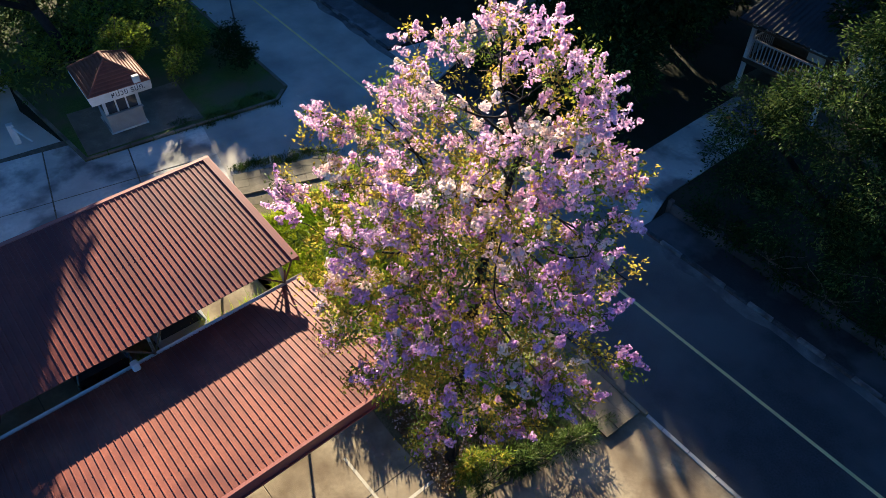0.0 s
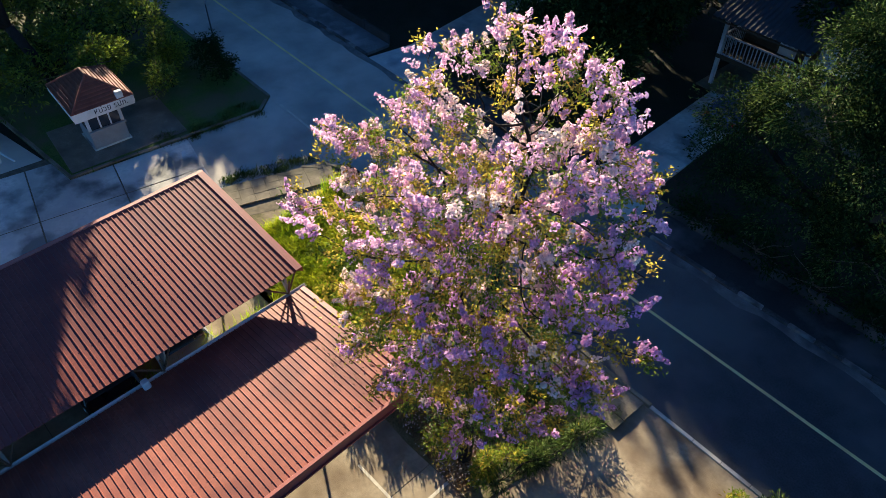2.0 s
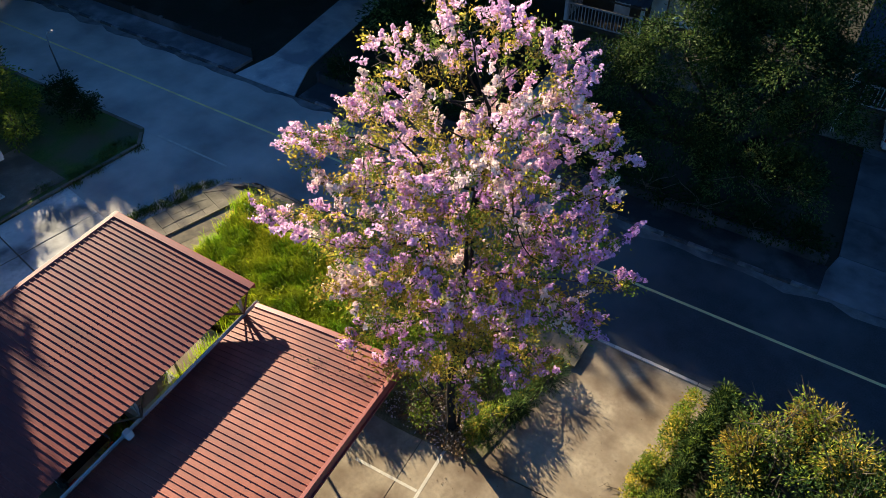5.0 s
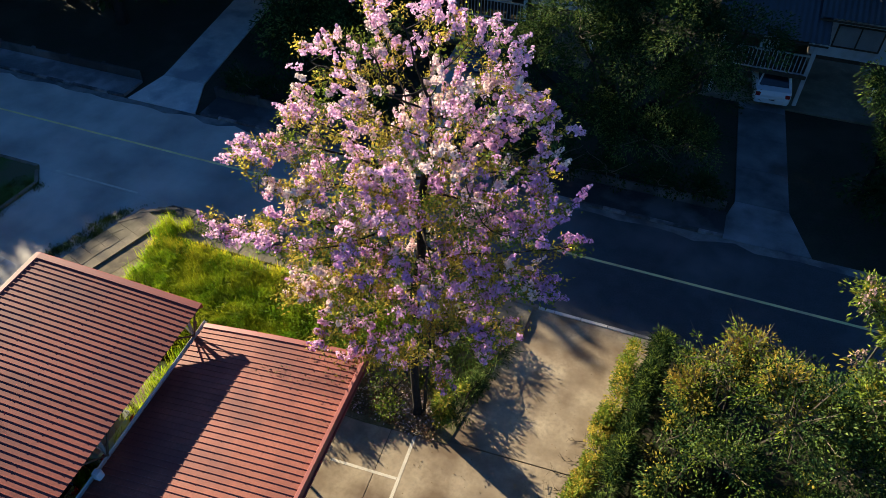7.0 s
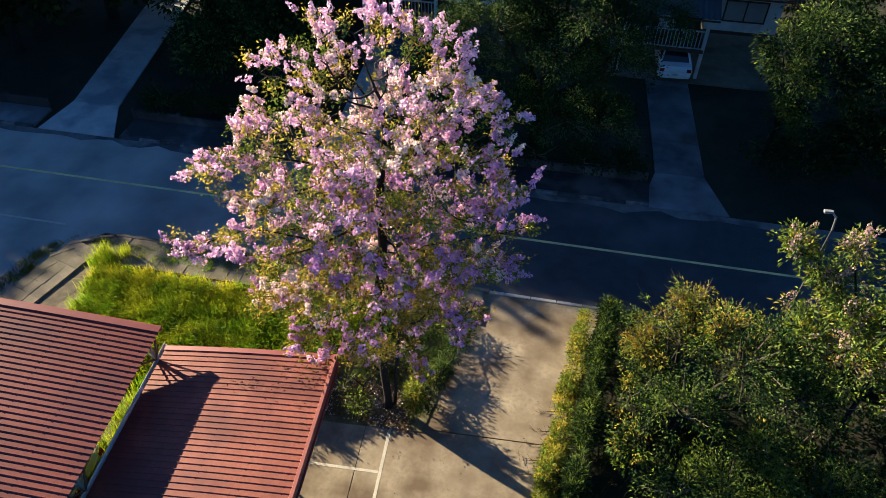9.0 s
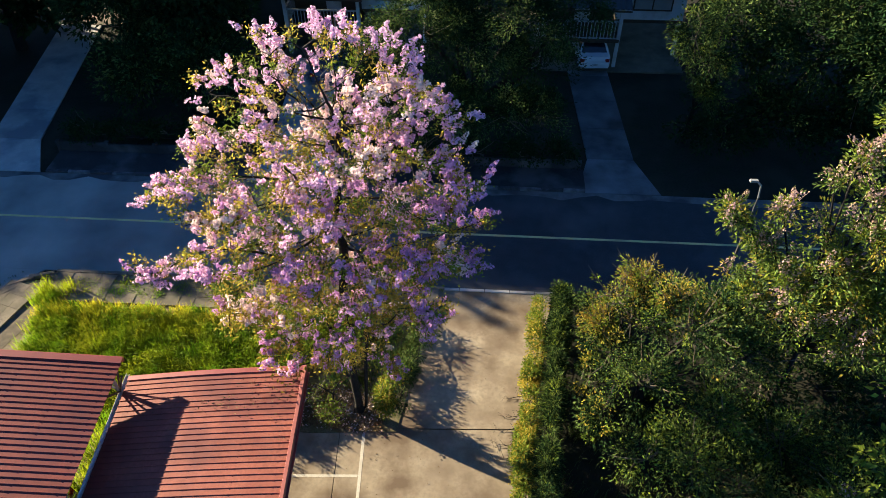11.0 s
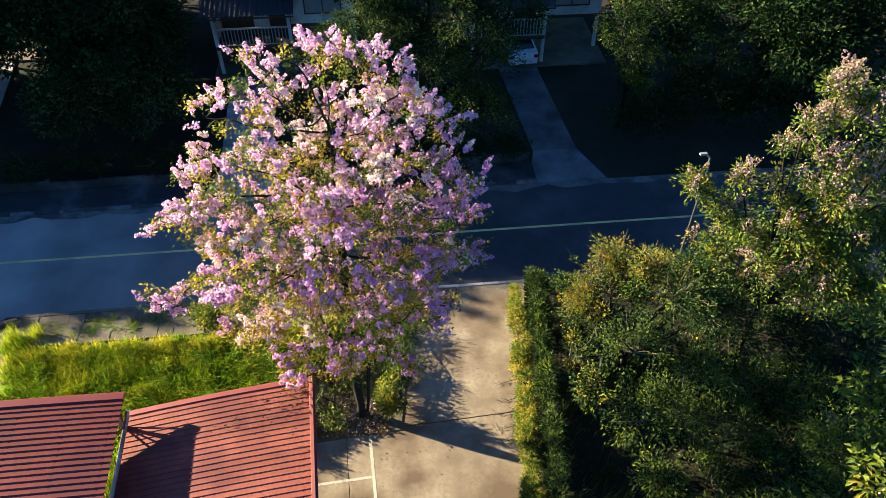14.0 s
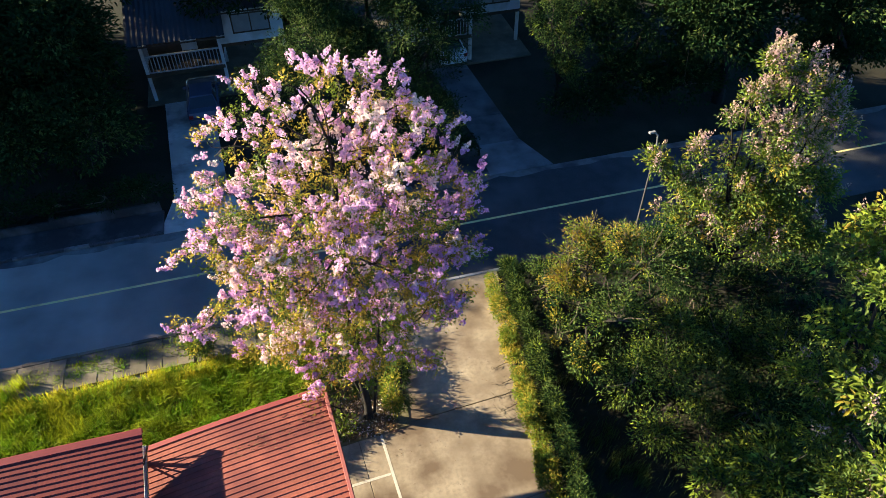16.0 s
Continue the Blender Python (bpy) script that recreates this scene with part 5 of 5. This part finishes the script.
# dead branches that lie out of the hedge onto the drive
rng = np.random.default_rng(63)
for y in (4.9, 5.4, 6.0, 6.5, 7.3):
    d = thing("dead_branch", (-3.25 + 0.07 * (y - 6), y, 0.0), "bare dead branch lying out of the hedge onto the drive", "branch", "dead branches along the hedge")
    stem = np.array([(0.25, 0.0, 0.2), (-0.05, 0.04, 0.1), (-0.35, -0.03, 0.05), (-0.62, -0.1, 0.03)]) * rng.uniform(0.8, 1.25)
    put("stem", Geo().tube(stem, [0.016, 0.012, 0.009, 0.004], 5), bark, d)
    for k in range(7):
        a = stem[1 + k % 3]
        put("twig", Geo().tube([a, a + np.array([-0.12, rng.normal() * 0.12, 0.03]), a + np.array([-0.26, rng.normal() * 0.22, 0.02])], [0.007, 0.005, 0.002], 4), bark, d)
# shrubs at the foot of the flowering tree
bush("shrub", (-7.75, 6.3), [(-7.8, 6.3, 0.6, 0.28, 0.45, 0.75), (-7.75, 7.1, 0.45, 0.3, 0.5, 0.5)], 36, "sunlit yellow-green shrub at the foot of the tree", "shrub", ((*LIME, 0.75), (*GOLD, 0.25)), 150, 0.16, 16, (0.08, 0.17), (0.022, 0.045), 0.03)
bush("shrub", (-7.4, 6.9), [(-7.35, 6.6, 0.3, 0.3, 0.5, 0.4), (-7.3, 7.8, 0.25, 0.3, 0.7, 0.32), (-7.0, 9.4, 0.25, 0.35, 0.9, 0.3)], 40, "dark grassy shrub along the edge of the drive", "shrub", ((*MID, 0.6), (*DARK, 0.4)), 170, 0.18, 20, (0.1, 0.24), (0.015, 0.03), 0.03)
bush("shrub", (-9.6, 6.3), [(-9.7, 6.0, 0.2, 0.7, 0.5, 0.22), (-10.4, 6.4, 0.22, 0.8, 0.7, 0.25), (-9.4, 7.6, 0.35, 1.0, 0.9, 0.4)], 37, "straggling weeds and saplings under the tree", "shrub", ((*LIME, 0.55), (*MID, 0.2), (leaf_dry, "dry leaves", 0.25)), 75, 0.2, 13, (0.08, 0.17), (0.03, 0.06), 0.04)

# rank grass that has come up between the two carports
grass("tall_grass", [(p.x, p.y) for p in (PARK @ Vector((x, y, 0)) for x, y in ((-1.9, -0.2), (-0.1, -0.2), (-0.1, -6.0), (-1.9, -6.0)))], 5200, 1.15, blade_mat, 61, "tall grass grown up between the two carports", (0.05, 0.02))
bush("shrub", (-15.2, 10.5), [(-15.3, 10.6, 0.5, 0.55, 0.5, 0.55), (-14.6, 10.3, 0.6, 0.5, 0.45, 0.6)], 62, "leafy bush at the edge of the footpath", "shrub", ((*LIME, 0.5), (*MID, 0.3), (*GOLD, 0.2)), 120, 0.2, 16, (0.08, 0.16), (0.035, 0.06), 0.03)
bush("weeds", (-14.4, 5.6), [(-15.4, 5.45, 0.7, 0.5, 0.25, 0.75), (-14.5, 5.55, 0.75, 0.6, 0.25, 0.8), (-13.5, 5.65, 0.65, 0.5, 0.25, 0.6), (-12.6, 5.75, 0.5, 0.5, 0.25, 0.45), (-11.6, 5.85, 0.4, 0.5, 0.25, 0.35)], 27, "tall weeds growing against the edge of the carport", "weeds", ((*LIME, 0.5), (*MID, 0.3), (*GOLD, 0.2)), 420, 0.18, 16, (0.1, 0.24), (0.02, 0.04), 0.02)

# trees across the road
BACK = dict(length=(0.15, 0.27), width=(0.06, 0.12))
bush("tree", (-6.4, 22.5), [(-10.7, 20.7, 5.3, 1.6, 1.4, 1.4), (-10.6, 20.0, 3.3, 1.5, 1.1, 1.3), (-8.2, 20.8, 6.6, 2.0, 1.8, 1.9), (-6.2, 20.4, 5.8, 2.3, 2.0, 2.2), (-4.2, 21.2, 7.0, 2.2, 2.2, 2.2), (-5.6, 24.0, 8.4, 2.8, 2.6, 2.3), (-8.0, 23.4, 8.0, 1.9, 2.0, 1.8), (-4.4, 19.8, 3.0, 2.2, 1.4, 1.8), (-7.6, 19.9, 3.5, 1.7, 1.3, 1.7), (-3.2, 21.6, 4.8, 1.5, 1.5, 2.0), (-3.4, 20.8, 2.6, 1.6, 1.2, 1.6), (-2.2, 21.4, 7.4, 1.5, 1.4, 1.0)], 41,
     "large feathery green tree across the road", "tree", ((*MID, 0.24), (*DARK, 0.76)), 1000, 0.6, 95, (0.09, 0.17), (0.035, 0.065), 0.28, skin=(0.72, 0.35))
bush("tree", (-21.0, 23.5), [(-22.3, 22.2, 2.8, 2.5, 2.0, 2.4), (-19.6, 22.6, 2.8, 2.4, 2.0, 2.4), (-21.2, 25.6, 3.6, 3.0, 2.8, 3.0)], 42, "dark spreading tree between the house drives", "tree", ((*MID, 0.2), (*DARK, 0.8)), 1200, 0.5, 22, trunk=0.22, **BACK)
# its lowest blobs add dark leaves over ground that lies black in shade
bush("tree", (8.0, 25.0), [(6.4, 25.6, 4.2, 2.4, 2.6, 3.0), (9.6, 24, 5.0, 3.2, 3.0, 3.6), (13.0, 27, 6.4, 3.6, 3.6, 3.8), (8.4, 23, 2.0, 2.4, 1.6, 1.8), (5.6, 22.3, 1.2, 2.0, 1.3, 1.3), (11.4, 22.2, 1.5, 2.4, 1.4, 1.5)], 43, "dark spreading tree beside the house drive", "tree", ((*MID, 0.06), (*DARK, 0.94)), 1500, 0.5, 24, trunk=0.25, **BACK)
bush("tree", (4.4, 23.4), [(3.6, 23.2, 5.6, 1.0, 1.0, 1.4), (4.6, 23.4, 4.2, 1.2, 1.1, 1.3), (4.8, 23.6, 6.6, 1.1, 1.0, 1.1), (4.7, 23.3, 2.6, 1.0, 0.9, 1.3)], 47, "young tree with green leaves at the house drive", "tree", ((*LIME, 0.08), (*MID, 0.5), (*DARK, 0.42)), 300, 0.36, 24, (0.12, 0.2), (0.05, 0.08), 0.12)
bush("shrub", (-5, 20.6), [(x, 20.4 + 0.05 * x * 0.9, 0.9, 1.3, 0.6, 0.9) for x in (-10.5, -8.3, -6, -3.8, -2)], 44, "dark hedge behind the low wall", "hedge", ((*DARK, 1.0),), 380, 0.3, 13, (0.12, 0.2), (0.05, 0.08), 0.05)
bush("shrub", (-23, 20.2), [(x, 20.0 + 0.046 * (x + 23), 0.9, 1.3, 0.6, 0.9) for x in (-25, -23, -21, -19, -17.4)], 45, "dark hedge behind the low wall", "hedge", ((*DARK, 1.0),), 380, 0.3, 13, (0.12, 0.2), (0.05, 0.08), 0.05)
# some stand out of view, added to keep sun off road and house roofs
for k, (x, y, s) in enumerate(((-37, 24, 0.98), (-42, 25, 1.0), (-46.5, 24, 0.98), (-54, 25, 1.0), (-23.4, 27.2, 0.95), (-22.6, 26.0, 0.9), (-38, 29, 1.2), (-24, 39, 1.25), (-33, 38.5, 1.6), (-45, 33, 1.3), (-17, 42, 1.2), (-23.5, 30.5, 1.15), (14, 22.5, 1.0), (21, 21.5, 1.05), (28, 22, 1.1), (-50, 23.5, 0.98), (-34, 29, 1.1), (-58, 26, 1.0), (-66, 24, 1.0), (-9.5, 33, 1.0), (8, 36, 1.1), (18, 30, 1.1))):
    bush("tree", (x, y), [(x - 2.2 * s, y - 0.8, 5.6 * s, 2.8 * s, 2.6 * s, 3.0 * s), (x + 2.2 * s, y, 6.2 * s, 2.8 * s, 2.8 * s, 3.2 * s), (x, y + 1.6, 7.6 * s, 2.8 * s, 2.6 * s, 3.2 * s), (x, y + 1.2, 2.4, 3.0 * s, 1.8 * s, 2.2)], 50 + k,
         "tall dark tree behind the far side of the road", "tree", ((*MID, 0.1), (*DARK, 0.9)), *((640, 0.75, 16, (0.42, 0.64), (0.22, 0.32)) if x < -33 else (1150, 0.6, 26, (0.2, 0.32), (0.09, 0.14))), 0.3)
# round the gate booth
bush("shrub", (-34.6, 5.0), [(-34.6, 4.6, 2.4, 0.8, 0.9, 1.2), (-35.4, 5.6, 1.8, 0.9, 0.9, 1.1)], 70, "bright green shrub overhanging the back of the guard booth", "shrub", ((*LIME, 0.8), (*MID, 0.2)), 260, 0.28, 16, (0.12, 0.24), (0.05, 0.09), 0.06)
bush("shrub", (-34.4, 7.6), [(-33.8, 7.2, 0.8, 0.7, 0.7, 1.0), (-36.0, 8.2, 1.0, 1.0, 1.0, 1.2)], 71, "bright green shrub beside the guard booth", "shrub", ((*LIME, 0.8), (*MID, 0.2)), 240, 0.3, 14, (0.12, 0.24), (0.05, 0.09), 0.06)
bush("shrub", (-33.6, 10.0), [(-33.4, 9.8, 0.9, 1.1, 0.9, 1.0), (-34.8, 10.0, 1.0, 1.1, 0.9, 1.1)], 72, "dark rounded shrub by the road edge", "shrub", ((*DARK, 1.0),), 260, 0.26, 14, (0.1, 0.2), (0.04, 0.08), 0.06)
bush("tree", (-38, 3.0), [(-38, 2.5, 10.0, 3.0, 3.3, 4.0), (-37.6, -0.6, 8.5, 2.8, 2.8, 4.0), (-36.5, 1.4, 9.5, 2.4, 3.2, 3.6), (-42.0, 1.5, 10.0, 3.0, 3.4, 4.0), (-37.5, -5.0, 8.6, 3.0, 2.8, 4.0)], 73, "leafy tree behind the guard booth", "tree", ((*LIME, 0.75), (*MID, 0.25)), 2600, 0.75, 16, (0.4, 0.6), (0.2, 0.3), 0.26)
# row added mostly out of view: it shades the booth island and side road
for k, y in enumerate((-11.0, -7.0, -3.0, 1.0, 5.0, 9.0, 13.0, 16.6, 19.8)):
    x = -50.0 - (k % 2) * 1.5
    z, h = (3.0, 2.2) if k == 6 else (4.6, 3.4 if y > 12 else 4.4)
    bush("tree", (x, y), [(x, y - 1.2, z, 2.2, 2.2, h), (x + 0.6, y + 1.2, z, 2.2, 2.2, h)], 81 + k, "dark tree added west of the side road to shade it and the booth", "tree",
         ((*MID, 0.3), (*DARK, 0.7)), 420, 0.7, 16, (0.35, 0.55), (0.18, 0.28), 0.25)
bush("shrub", (-38.5, 3.5), [(-36.6, 1.2, 1.2, 1.8, 1.8, 1.5), (-38.8, 4.2, 1.6, 2.2, 2.2, 1.9), (-40.0, 0.6, 1.6, 2.2, 2.4, 2.0), (-38.4, 7.6, 1.5, 1.9, 1.8, 1.8), (-41.6, 6.4, 1.8, 2.4, 2.4, 2.2), (-37.0, -2.2, 1.2, 2.0, 1.8, 1.5), (-44.0, 3.0, 1.8, 2.6, 3.0, 2.2), (-42.0, -3.0, 1.6, 3.0, 2.6, 2.0)], 91,
     "dense green thicket behind the guard booth", "shrub", ((*LIME, 0.5), (*MID, 0.4), (*DARK, 0.1)), 900, 0.45, 18, (0.15, 0.3), (0.07, 0.13), 0.08)

# trees and thickets to the west, behind the booth and over the far side of the road
# tall crowns added out of view to keep sun off the road
bush("tree", (-56, 37.5), [(-56, 36.2, 15.0, 3.0, 2.8, 4.5), (-56, 40.0, 14.0, 3.4, 3.2, 4.5), (-55, 37.0, 9.0, 3.0, 2.8, 4.0)], 101, "very tall dark tree added out of view to keep the road shaded", "tree", ((*MID, 0.25), (*DARK, 0.75)), 1100, 0.75, 16, (0.4, 0.6), (0.2, 0.3), 0.4)
for k, (x, y) in enumerate(((-47.0, 32.6), (-53.0, 34.8), (-61.0, 37.6))):
    bush("tree", (x, y), [(x - 2.0, y, 12.0, 3.0, 3.2, 4.0), (x + 2.0, y + 0.4, 12.5, 3.0, 3.2, 4.0), (x, y + 0.6, 7.0, 3.6, 3.2, 4.0)], 110 + k, "very tall dark tree added out of view to keep the road shaded", "tree", ((*MID, 0.25), (*DARK, 0.75)), 900, 0.75, 16, (0.4, 0.6), (0.2, 0.3), 0.4)
# added out of view where sun would reach the side road
bush("tree", (-56, 21.6), [(-56, 20.6, 6.0, 2.2, 1.9, 3.6), (-56, 22.8, 6.0, 2.2, 1.9, 3.6)], 102, "dark tree added out of view to shade the side road", "tree", ((*MID, 0.25), (*DARK, 0.75)), 620, 0.6, 16, (0.4, 0.6), (0.2, 0.3), 0.25)
# added to stop low sun passing beneath the far crowns
bush("thicket", (-49, 30.5), [(-45.0, 28.4, 2.2, 2.2, 1.6, 2.6), (-48.0, 30.2, 2.6, 2.4, 2.0, 3.0), (-51.0, 32.2, 3.0, 2.6, 2.2, 3.4), (-54.0, 34.2, 3.4, 2.6, 2.2, 3.8)], 103, "dense dark thicket added across the road to block low sun", "shrub", ((*MID, 0.3), (*DARK, 0.7)), 900, 0.5, 18, (0.25, 0.4), (0.12, 0.2), 0.12)
bush("thicket", (-47, 4.0), [(-46.0, 8.6, 1.5, 2.2, 2.0, 1.9), (-46.5, 5.2, 1.8, 2.4, 2.2, 2.2), (-47.0, 1.6, 1.8, 2.4, 2.4, 2.2), (-46.0, -2.4, 1.7, 2.6, 2.4, 2.0), (-49.0, 6.4, 2.0, 2.4, 2.4, 2.4), (-50.0, 2.6, 2.0, 2.4, 2.4, 2.4)], 104, "dense green thicket behind the guard booth", "shrub", ((*LIME, 0.45), (*MID, 0.45), (*DARK, 0.1)), 1100, 0.45, 18, (0.15, 0.3), (0.07, 0.13), 0.1)
# added to stop low sun between the trunks of the west row
bush("thicket", (-51, 13.0), [(-51.0, 14.6, 1.8, 1.6, 1.8, 2.0), (-51.0, 11.0, 1.8, 1.6, 1.8, 2.0), (-51.0, 8.0, 1.8, 1.6, 1.8, 2.0)], 105, "dark thicket added under the roadside trees to block low sun", "shrub", ((*MID, 0.3), (*DARK, 0.7)), 420, 0.45, 18, (0.2, 0.35), (0.1, 0.16), 0.1)
